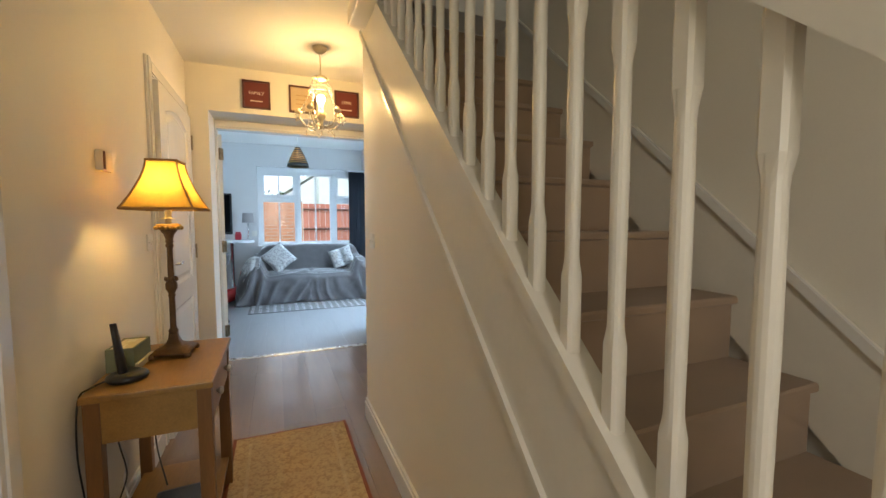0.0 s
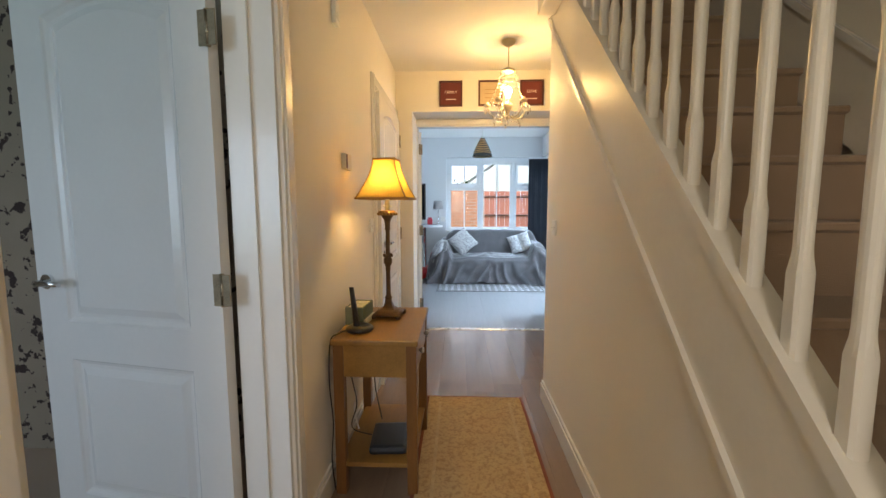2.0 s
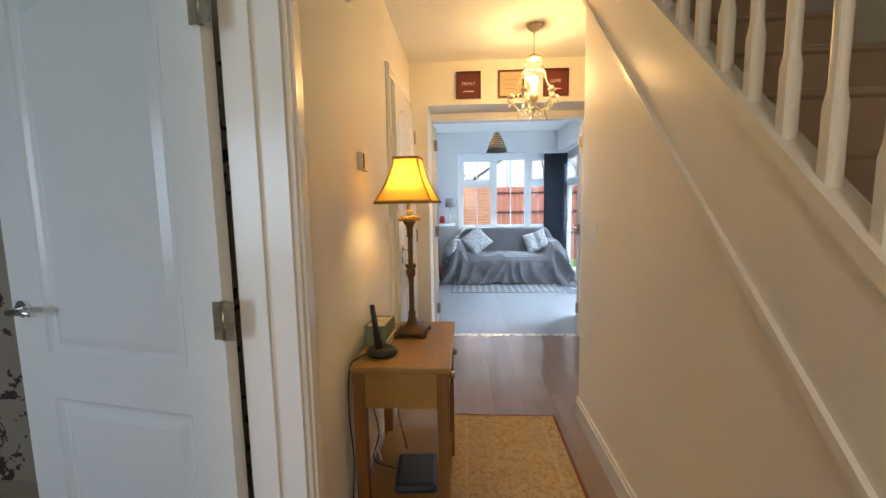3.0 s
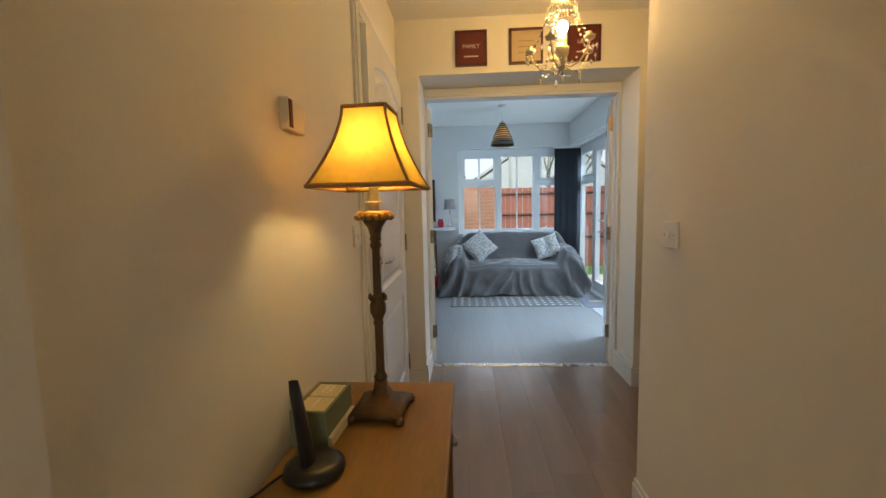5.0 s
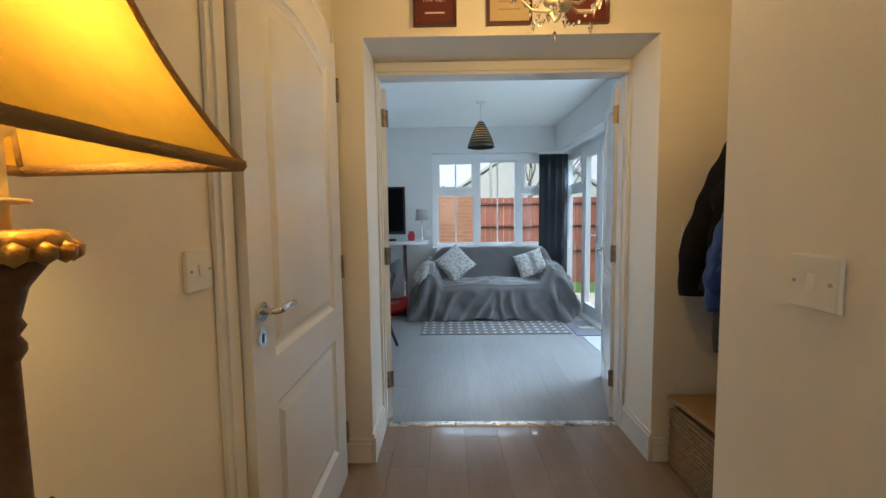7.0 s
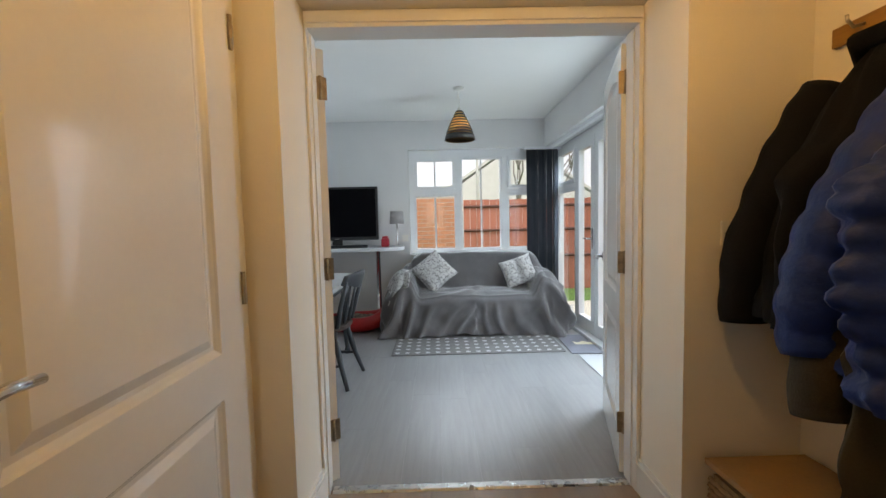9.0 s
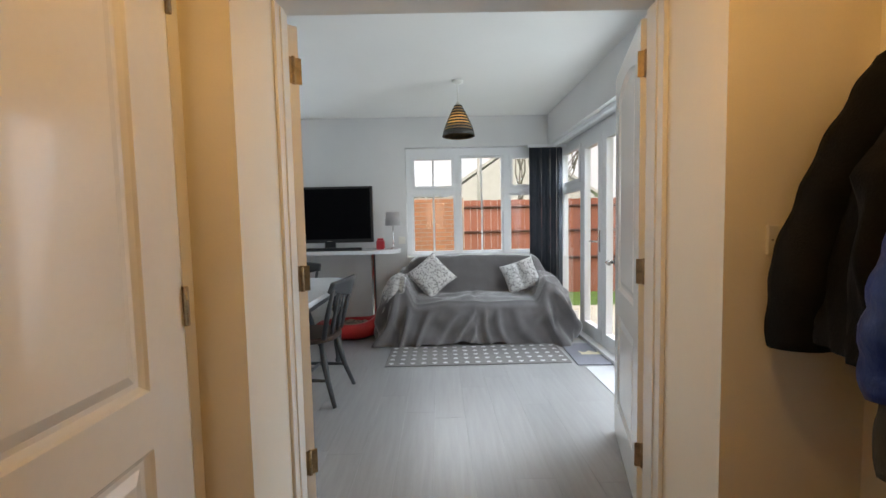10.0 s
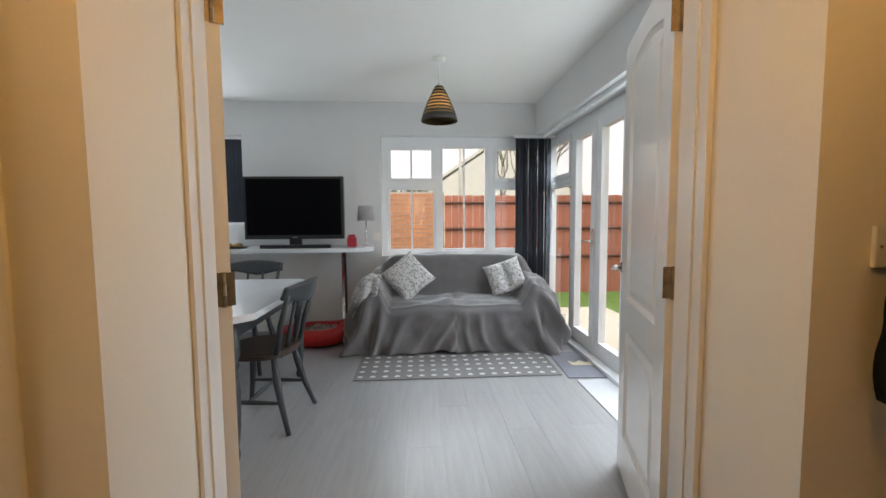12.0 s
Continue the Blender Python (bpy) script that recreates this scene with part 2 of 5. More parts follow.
GRASS = mat("lawn", (0.10, 0.19, 0.035), 0.95, var=0.35, scale=5, fine=120, bump=0.6)
PAVING = mat("pale_paving", (0.48, 0.43, 0.35), 0.9, var=0.15, scale=6, bump=0.2)
ROOFM = mat("pale_grey_roof", (0.80, 0.80, 0.80), 0.8, var=0.1, scale=5, bump=0.1)
RENDERW = mat("pale_render", (0.84, 0.84, 0.84), 0.9, var=0.06, scale=3)
BARK = mat("grey_bark", (0.30, 0.28, 0.26), 0.95, var=0.25, fine=60, bump=0.4)
LEAF = mat("dark_hedge_leaf", (0.05, 0.085, 0.03), 0.7, var=0.4, rnd=0.3)
SCREEN = mat("tv_screen", (0.002, 0.002, 0.003), 0.35, var=0.1, bump=0, spec=0.06)
BULBP = glowing("dim_lit_bulb", (1.0, 0.75, 0.42), 45)
HINGEM = mat("tarnished_brass_hinge", (0.34, 0.27, 0.18), 0.38, 1.0, var=0.4, scale=30, fine=160)
BULB = glowing("lit_bulb", (1.0, 0.72, 0.36), 60)
GLASS = clear("window_glass", ior=1.2)
CRYSTAL = clear("crystal_drop", (1, 0.97, 0.9), 0.02, 1.5)
IVORY = mat("ivory_metal", (0.62, 0.52, 0.34), 0.4, 0.15, var=0.15)
CABLE = mat("black_cable", (0.012, 0.012, 0.012), 0.5, bump=0)
CABLEW = mat("white_cable", (0.7, 0.68, 0.65), 0.5, bump=0)
STRIP = mat("steel_threshold", (0.62, 0.61, 0.60), 0.28, 1.0, var=0.15, scale=30)


# ---- mesh helpers ----
def box(bm, x0, x1, y0, y1, z0, z1, bevel=0.0):
    m = Matrix.Translation(((x0 + x1) / 2, (y0 + y1) / 2, (z0 + z1) / 2)) @ Matrix.Diagonal((abs(x1 - x0), abs(y1 - y0), abs(z1 - z0), 1))
    vs = bmesh.ops.create_cube(bm, size=1, matrix=m)["verts"]
    if bevel:
        es = list({e for v in vs for e in v.link_edges})
        bmesh.ops.bevel(bm, geom=es, offset=bevel, segments=2, profile=0.6, affect="EDGES")
    return bm


def boxes(*rows, bevel=0.0):
    bm = bmesh.new()
    for r in rows:
        box(bm, *r, bevel=bevel)
    return bm


def lathe(profile, seg=28, cx=0, cy=0, start=0.0):
    """Turn (radius, height) pairs round the upright axis."""
    bm = bmesh.new()
    rings = []
    for r, z in profile:
        rings.append([bm.verts.new((cx + r * math.cos(start + 2 * math.pi * k / seg), cy + r * math.sin(start + 2 * math.pi * k / seg), z)) for k in range(seg)])
    for a, b in zip(rings, rings[1:]):
        for k in range(seg):
            bm.faces.new((a[k], a[(k + 1) % seg], b[(k + 1) % seg], b[k]))
    if profile[0][0] > 0.0005:
        bm.faces.new(list(reversed(rings[0])))
    if profile[-1][0] > 0.0005:
        bm.faces.new(rings[-1])
    bmesh.ops.remove_doubles(bm, verts=bm.verts, dist=1e-5)
    for f in bm.faces:
        f.smooth = True
    return bm


def tube(points, radius, seg=8, bm=None):
    """A round bar along points; radius may be a list."""
    bm = bm or bmesh.new()
    pts = [Vector(p) for p in points]
    rad = radius if isinstance(radius, (list, tuple)) else [radius] * len(pts)
    rings, side = [], None
    for i, p in enumerate(pts):
        d = (pts[min(i + 1, len(pts) - 1)] - pts[max(i - 1, 0)]).normalized()
        if side is None:
            side = d.orthogonal().normalized()
        side = (side - d * side.dot(d)).normalized()
        up = d.cross(side)
        rings.append([bm.verts.new(p + rad[i] * (math.cos(2 * math.pi * k / seg) * side + math.sin(2 * math.pi * k / seg) * up)) for k in range(seg)])
    for a, b in zip(rings, rings[1:]):
        for k in range(seg):
            bm.faces.new((a[k], a[(k + 1) % seg], b[(k + 1) % seg], b[k])).smooth = True
    bm.faces.new(list(reversed(rings[0]))), bm.faces.new(rings[-1])
    return bm


def prism(outline, axis, a, b):
    """A flat outline given depth along an axis; outline in the other two axes' order."""
    bm = bmesh.new()
    def put(u, v, w):
        return {"x": (w, u, v), "y": (u, w, v), "z": (u, v, w)}[axis]
    lo, hi = [bm.verts.new(put(u, v, a)) for u, v in outline], [bm.verts.new(put(u, v, b)) for u, v in outline]
    n = len(outline)
    for k in range(n):
        bm.faces.new((lo[k], lo[(k + 1) % n], hi[(k + 1) % n], hi[k]))
    bm.faces.new(lo), bm.faces.new(hi)
    return bm


def sheet(fn, nu, nv, thick=0.0):
    """A curved sheet from fn(u, v), with u and v from 0 to 1."""
    bm = bmesh.new()
    g = [[bm.verts.new(fn(i / nu, j / nv)) for j in range(nv + 1)] for i in range(nu + 1)]
    for i in range(nu):
        for j in range(nv):
            bm.faces.new((g[i][j], g[i + 1][j], g[i + 1][j + 1], g[i][j + 1])).smooth = True
    if thick:
        bmesh.ops.recalc_face_normals(bm, faces=bm.faces)
        bmesh.ops.solidify(bm, geom=bm.faces[:], thickness=thick)
        for f in bm.faces:
            f.smooth = True
    return bm


def put_mesh(name, bm, material):
    bmesh.ops.recalc_face_normals(bm, faces=bm.faces)
    me = bpy.data.meshes.new(name)
    bm.to_mesh(me)
    bm.free()
    me.materials.append(material)
    return new(name, me)


def part(name, bm, material, parent, label=""):
    ob = put_mesh(name, bm, material)
    ob.parent = parent
    return tagged(ob, label) if label else ob


def solid(name, bm, material, label, category, kind="structure", group=""):
    return tagged(put_mesh(name, bm, material), label, category, group, kind)


def thing(name, label, category, at=None, group="", kind=""):
    ob = new(name)
    ob.empty_display_size = 0.05
    if at is not None:
        ob.matrix_basis = at if isinstance(at, Matrix) else Matrix.Translation(at)
    return tagged(ob, label, category, group, kind)


def words(name, text, size, m, material, parent):
    """Raised lettering in the built-in font, turned into a mesh."""
    cu = bpy.data.curves.new(name, "FONT")
    cu.body, cu.size, cu.extrude, cu.align_x, cu.align_y = text, size, 0.0008, "CENTER", "CENTER"
    tmp = bpy.data.objects.new(name, cu)
    me = bpy.data.meshes.new_from_object(tmp)
    bpy.data.objects.remove(tmp)
    me.transform(m)
    me.materials.append(material)
    ob = new(name, me)
    ob.parent = parent
    return ob


# ---- structure ----
LX, EY, HC, LC = -0.512, 3.73, 2.43, 2.49      # hall's long wall, hall's end wall, ceilings
RX, REND = 0.60, 2.618                         # wall under the stairs and where it stops
BY, PX = 7.45, 1.53                            # living room's window wall and patio wall
def rail_z(y):
    return 1.123 + 0.92 * (y - 0.881)


solid("floor", boxes((LX - 0.15, 1.62, -1.5, 4.10, -0.10, -0.012), bevel=0), GAP, "brown wood-look laminate hall floor", "floor")
solid("floor_living", boxes((-3.4, 1.95, 4.10, 7.75, -0.10, -0.012)), GAP, "grey wood-look laminate living room floor", "floor")
solid("floor_front_room", boxes((-3.7, LX - 0.15, -1.5, 2.4, -0.10, 0.0)), CARPET, "beige carpet floor in the front room", "floor")
solid("ceiling", boxes((LX - 0.15, RX, -1.5, 4.13, HC, HC + 0.12), (RX, 1.62, 2.30, 4.13, HC, HC + 0.12)), CEIL, "white painted hall ceiling", "ceiling")
solid("ceiling_living", boxes((-3.4, 1.95, 4.13, 7.75, LC, LC + 0.12)), CEIL, "white painted living room ceiling", "ceiling")
solid("ceiling_front_room", boxes((-3.7, LX - 0.15, -1.5, 2.4, HC, HC + 0.12)), CEIL, "white front room ceiling", "ceiling")
solid("ceiling_upstairs", boxes((-0.7, 1.75, -1.6, 4.2, 4.85, 4.95)), CEIL, "white ceiling above the stairs", "ceiling")

A0, A1, B0, B1, DH = 0.50, 1.335, 2.735, 3.645, 2.03
solid("wall_hall_west", boxes((LX - 0.15, LX, -1.5, A0, 0, HC), (LX - 0.15, LX, A0, A1, DH, HC), (LX - 0.15, LX, A1, B0, 0, HC),
      (LX - 0.15, LX, B0, B1, DH, HC), (LX - 0.15, LX, B1, EY, 0, HC)), WALL, "cream painted hall wall with two doorways", "wall")
OX0, OX1, OZ = -0.365, 1.035, 2.085
solid("wall_hall_north", boxes((-3.4, OX0, EY, 4.13, 0, LC + 0.1), (OX1, 1.95, EY, 4.13, 0, LC + 0.1), (OX0, OX1, EY, 4.13, OZ, LC + 0.1)),
      WALL, "cream wall with a deep double doorway", "wall")
solid("wall_living_south", boxes((-3.4, OX0 - 0.07, 4.13, 4.145, 0, LC), (OX1 + 0.07, 1.95, 4.13, 4.145, 0, LC), (OX0 - 0.07, OX1 + 0.07, 4.13, 4.145, OZ + 0.07, LC)),
      WALLG, "pale grey living room wall beside the double doors", "wall")
solid("wall_hall_south", boxes((LX - 0.15, -0.33, -1.5, -1.4, 0, HC), (0.53, 1.62, -1.5, -1.4, 0, 4.85), (-0.33, 0.53, -1.5, -1.4, 2.05, 4.85), (LX - 0.15, -0.33, -1.5, -1.4, HC, 4.85)),
      WALL, "cream wall round the front door", "wall")
WX0, WZ0, WZ1 = -0.185, 0.80, 2.135
solid("wall_living_north", boxes((-3.4, -2.75, BY, BY + 0.3, 0, LC), (-2.75, -1.66, BY, BY + 0.3, 0, 1.15), (-2.75, -1.66, BY, BY + 0.3, 2.135, LC), (-1.66, WX0, BY, BY + 0.3, 0, LC),
      (WX0, 1.76, BY, BY + 0.3, 0, WZ0), (WX0, 1.95, BY, BY + 0.3, WZ1, LC)), WALLG, "pale grey window wall of the living room", "wall")
PY0, PY1 = 4.85, 7.45
solid("wall_living_east", boxes((PX, PX + 0.42, 4.145, PY0, 0, LC), (PX, PX + 0.42, PY0, PY1, WZ1, LC)), WALLG, "pale grey wall over the patio doors", "wall")
solid("wall_living_west", boxes((-3.4, -3.3, 4.13, BY, 0, LC)), WALLG, "pale grey kitchen end wall", "wall")
solid("wall_stairs_east", boxes((1.47, 1.62, -1.4, EY, 0, 4.85)), WALL, "cream wall beside the stairs", "wall")
solid("wall_landing", boxes((-0.7, -0.6, -1.5, 4.2, HC + 0.12, 4.85), (-0.6, 1.47, 4.05, 4.2, HC + 0.12, 4.85)), WALL, "cream upstairs landing walls", "wall")
solid("wall_under_stairs", prism([(-0.55, 0), (REND, 0), (REND, min(HC, rail_z(REND) - 0.30)), (-0.55 + 0.27, 0.0)], "x", RX + 0.003, RX + 0.10), WALL,
      "cream wall closing in the stairs", "wall")
solid("wall_alcove_south", boxes((RX + 0.10, 1.47, REND - 0.1, REND, 0, HC)), WALL, "cream wall closing the coat alcove", "wall")
solid("wall_front_room_north", boxes((-3.7, LX - 0.15, 1.95, 2.05, 0, HC)), PAPER, "front room wall papered with dark flowers", "wall")
solid("wall_front_room_west", boxes((-3.7, -3.6, -1.5, 1.95, 0, HC)), PAPER, "papered front room end wall", "wall")
solid("wall_front_room_south", boxes((-3.6, -3.1, -1.4, -1.3, 0, HC), (-1.3, LX - 0.15, -1.4, -1.3, 0, HC), (-3.1, -1.3, -1.4, -1.3, 0, 0.8), (-3.1, -1.3, -1.4, -1.3, 2.0, HC)),
      WALL, "front room wall with a window opening", "wall")


def skirting(name, x0, x1, y0, y1, face, label="white painted skirting board", h=0.12):
    """face: the side of the board that shows, as +x, -x, +y or -y."""
    bm = boxes((x0, x1, y0, y1, 0.0, h - 0.02))
    d = 0.006
    grow = {"+x": (x0, x1 - d, y0, y1), "-x": (x0 + d, x1, y0, y1), "+y": (x0, x1, y0, y1 - d), "-y": (x0, x1, y0 + d, y1)}[face]
    box(bm, *grow, h - 0.02, h)
    return solid(name, bm, GLOSS, label, "skirting board")


skirting("baseboard", LX, LX + 0.016, A1 + 0.075, B0 - 0.075, "+x")
skirting("baseboard_1", LX, OX0 - 0.003, EY - 0.016, EY, "-y")
skirting("baseboard_2", OX0, OX0 + 0.016, EY - 0.013, 4.05, "+x", h=0.15)
skirting("baseboard_3", OX1 - 0.016, OX1, EY - 0.013, 4.05, "-x", h=0.15)
skirting("baseboard_4", OX1 + 0.003, 1.47, EY - 0.016, EY, "-y")
skirting("baseboard_5", RX - 0.014, RX + 0.002, -0.15, REND - 0.002, "-x")
skirting("baseboard_6", -3.3, 1.9, BY - 0.016, BY, "-y")

# stairs: string, rails, balusters, steps, wall string
stairs = thing("staircase", "white painted staircase with turned balusters and beige carpet", "staircase", kind="structure")
y0s, y1s = -0.45, 2.62
part("string", prism([(y0s, rail_z(y0s) - 0.36), (y1s, min(HC - 0.02, rail_z(y1s) - 0.36)), (y1s, HC - 0.004), (2.305, HC - 0.004), (2.28, rail_z(2.28) - 0.045), (y0s, rail_z(y0s) - 0.045)], "x", RX - 0.004, RX + 0.036), STAIRW, stairs)
part("string_moulding", prism([(y0s, rail_z(y0s) - 0.385), (y1s, rail_z(y1s) - 0.385), (y1s, rail_z(y1s) - 0.355), (y0s, rail_z(y0s) - 0.355)], "x", RX - 0.018, RX - 0.003), STAIRW, stairs)
part("base_rail", prism([(y0s, rail_z(y0s) - 0.044), (2.27, rail_z(2.27) - 0.044), (2.27, rail_z(2.27)), (y0s, rail_z(y0s))], "x", RX - 0.014, RX + 0.052), STAIRW, stairs)
part("handrail", prism([(y0s, rail_z(y0s) + 0.775), (2.9, rail_z(2.9) + 0.775), (2.9, rail_z(2.9) + 0.835), (y0s, rail_z(y0s) + 0.835)], "x", RX - 0.012, RX + 0.05), STAIRW, stairs)


def baluster_mesh():
    """One square-ended turned spindle, its foot cut to the rail's slope."""
    bm = bmesh.new()
    s = 0.0160
    rings = []
    for z, r, sq in ((0.0, s, 1), (0.135, s, 1), (0.16, s * 0.84, 0.5), (0.175, s * 0.82, 0.2), (0.30, s * 0.88, 0.1), (0.40, s * 0.92, 0.1), (0.50, s * 0.88, 0.1), (0.585, s * 0.82, 0.2), (0.60, s * 0.84, 0.5), (0.625, s, 1), (0.778, s, 1)):
        ring = []
        for k in range(16):
            a = 2 * math.pi * k / 16 + math.pi / 16
            c, d = math.cos(a), math.sin(a)
            q = 1 / max(abs(c), abs(d))
            rr = r * (sq * q + (1 - sq))
            yy = d * rr
            ring.append(bm.verts.new((c * rr, yy, z + (0.92 * yy if z in (0.0, 0.778) else 0))))
        rings.append(ring)
    for a, b in zip(rings, rings[1:]):
        for k in range(16):
            bm.faces.new((a[k], a[(k + 1) % 16], b[(k + 1) % 16], b[k]))
    bm.faces.new(rings[-1])
    return bm


first = None
for k in range(24):
    y = 0.633 + 0.112 * (k - 8)
    if y > 2.25 or y < -0.32:
        continue
    if first is None:
        first = part("baluster", baluster_mesh(), STAIRW, stairs)
        ob = first
    else:
        ob = new("baluster", first.data)
        ob.parent = stairs
    ob.location = (RX + 0.020, y, rail_z(y) - 0.001)
part("newel_post", boxes((RX - 0.03, RX + 0.06, -0.50, -0.41, 0, 1.10), bevel=0.006), STAIRW, stairs)
RISE, GO = 0.2, 0.2174
for k in range(1, 15):
    yn = 0.72 + (RISE * k - 0.8) / 0.92
    bm = prism([(yn + 0.018, RISE * (k - 1)), (yn + 0.018, RISE * k - 0.03), (yn, RISE * k - 0.022), (yn, RISE * k - 0.006), (yn + 0.006, RISE * k), (yn + GO + 0.03, RISE * k), (yn + GO + 0.03, RISE * (k - 1))], "x", RX + 0.104, 1.44)
    part("step", bm, CARPET, stairs, "beige carpeted step")
sk = [(yy, rail_z(yy) + off) for yy, off in ((-0.5, -0.32), (2.6, -0.32), (2.6, 0.045), (-0.5, 0.045))]
part("wall_string", prism(sk, "x", 1.44, 1.468), STAIRW, stairs)
# Whiter strip added for the light caught on the wall string's top edge.
part("string_cap", prism([(-0.5, rail_z(-0.5) + 0.020), (2.6, rail_z(2.6) + 0.020), (2.6, rail_z(2.6) + 0.055), (-0.5, rail_z(-0.5) + 0.055)], "x", 1.425, 1.439), GLOSS, stairs)
part("landing_edge", boxes((RX - 0.105, RX - 0.006, -1.39, 2.50, HC - 0.105, HC - 0.003), bevel=0.008), STAIRW, stairs)
solid("landing_floor", boxes((RX + 0.002, 1.47, 2.32, 4.05, HC + 0.122, HC + 0.22), (-0.6, RX, -1.4, 4.05, HC + 0.122, HC + 0.22)), CARPET, "beige carpet on the upstairs landing", "floor")


# ---- doors ----
def panel_mesh(x0, x1, z0, z1, t, arch=0.0):
    """A moulded door panel, both faces: groove, bead and raised field, with a slightly arched head."""
    bm = bmesh.new()
    for side, base in ((-1, 0.0), (1, t)):
        prev = None
        for inset, depth in ((0.0, 0.0), (0.006, 0.006), (0.018, 0.013), (0.03, 0.013), (0.055, 0.004)):
            a, b, c, d = x0 + inset, x1 - inset, z0 + inset, z1 - inset
            pts = [(a, c), (b, c)] + [(b + (a - b) * k / 8, d + arch * math.sin(math.pi * k / 8)) for k in range(9)]
            ring = [bm.verts.new((x, base - side * depth, z)) for x, z in pts]
            if prev:
                for k in range(len(ring)):
                    bm.faces.new((prev[k], prev[(k + 1) % len(ring)], ring[(k + 1) % len(ring)], ring[k]))
            prev = ring
        bm.faces.new(prev)
    return bm


def leaf_parts(door, w, h, t, stile=0.125, arch=0.0, mid=(0.71, 0.845), low=0.20, top=0.13):
    """A two-panel painted leaf; x runs from the hinge, y through the thickness."""
    bm = boxes((0, stile, 0, t, 0.006, h), (w - stile, w, 0, t, 0.006, h), (stile, w - stile, 0, t, 0.006, low),
               (stile, w - stile, 0, t, *mid))
    n = 8
    head = [(stile, h), (w - stile, h)] + [(w - stile + (2 * stile - w) * k / n, h - top + arch * math.sin(math.pi * k / n)) for k in range(n + 1)]
    hb = prism(head, "y", 0, t)
    me = bpy.data.meshes.new("tmp")
    hb.to_mesh(me)
    hb.free()
    bm.from_mesh(me)
    bpy.data.meshes.remove(me)
    part("stiles_and_rails", bm, GLOSS, door)
    part("upper_panel", panel_mesh(stile, w - stile, mid[1], h - top, t, arch), GLOSS, door)
    part("lower_panel", panel_mesh(stile, w - stile, low, mid[0], t), GLOSS, door)


def lever(door, x, z, face, out, way):
    """A chrome lever on a round rose. face: y of the leaf's face; out: which way it stands off; way: which way the lever points."""
    bm = bmesh.new()
    bmesh.ops.create_cone(bm, cap_ends=True, segments=24, radius1=0.026, radius2=0.024, depth=0.012, matrix=Matrix.Translation((x, face + out * 0.006, z)) @ Matrix.Rotation(math.pi / 2, 4, "X"))
    h = part("door_handle", bm, CHROME, door, "polished chrome lever handle")
    part("lever", tube([(x, face + out * 0.01, z), (x, face + out * 0.045, z), (x + way * 0.02, face + out * 0.052, z), (x + way * 0.07, face + out * 0.052, z + 0.004), (x + way * 0.115, face + out * 0.050, z)], [0.009, 0.009, 0.010, 0.0095, 0.008], 10), CHROME, h)
    return h


def hinge(door, x, y, z, along="x", reach=0.030):
    bm = lathe([(0.0065, -0.05), (0.0065, 0.05)], 12)
    for k in (-0.05, -0.017, 0.017, 0.05):
        m = lathe([(0.0075, k - 0.002), (0.0075, k + 0.002)], 12)
        me = bpy.data.meshes.new("tmp")
        m.to_mesh(me)
        m.free()
        bm.from_mesh(me)
        bpy.data.meshes.remove(me)
    if along == "x":
        box(bm, -reach, reach, 0.001, 0.004, -0.05, 0.05)
    else:
        box(bm, 0.001, 0.004, -0.03, 0.03, -0.05, 0.05)
    for v in bm.verts:
        v.co += Vector((x, y, z))
    part("hinge", bm, HINGEM, door, "tarnished brass butt hinge")


def moulding(bm, x0, x1, y0, y1, z0, z1, axis):
    """One architrave length with a stepped face, standing on a wall at x0 and facing +x."""
    box(bm, x0, x0 + 0.012, y0, y1, z0, z1)
    if axis == "z":
        box(bm, x0 + 0.012, x0 + 0.019, y0 + 0.02, y1 - 0.006, z0, z1)
    else:
        box(bm, x0 + 0.012, x0 + 0.019, y0, y1, z0 + 0.006, z1 - 0.02)


def side_door_frame(name, y0, y1, label):
    fr = thing(name, label, "door frame", kind="structure")
    lin = 0.028
    part("jamb", boxes((LX - 0.152, LX + 0.002, y0, y0 + lin, 0, DH - lin)), GLOSS, fr)
    part("jamb", boxes((LX - 0.152, LX + 0.002, y1 - lin, y1, 0, DH - lin)), GLOSS, fr)
    part("head", boxes((LX - 0.152, LX + 0.002, y0, y1, DH - lin, DH)), GLOSS, fr)
    for a, b in ((y0 - 0.062, y0 + 0.010), (y1 - 0.010, y1 + 0.062)):
        bm = bmesh.new()
        moulding(bm, LX + 0.001, 0, a, b, 0, DH + 0.062, "z")
        part("architrave", bm, GLOSS, fr)
    bm = bmesh.new()
    moulding(bm, LX + 0.001, 0, y0 + 0.010, y1 - 0.010, DH - 0.010, DH + 0.062, "y")
    part("architrave", bm, GLOSS, fr)
    return fr


fa = side_door_frame("door_frame_1", A0, A1, "white gloss door frame of the front room")
part("door_stop", boxes((LX - 0.10, LX - 0.07, A1 - 0.041, A1 - 0.0285, 0, DH - 0.03)), GLOSS, fa)
fb = side_door_frame("door_frame_2", B0, B1, "white gloss frame round the closed cupboard door")

door_a = thing("door_1", "white moulded two-panel door standing open into the front room", "door", pose(LX - 0.168, A1 - 0.0285, 0, 0, 0, 169.5), kind="structure")
leaf_parts(door_a, 0.762, 1.99, 0.040, arch=0.05)
for hz in (0.22, 0.985, 1.76):
    hinge(door_a, -0.008, 0.046, hz, "x")
lever(door_a, 0.705, 0.985, 0.040, 1, -1)
lever(door_a, 0.705, 0.985, 0.0, -1, -1)

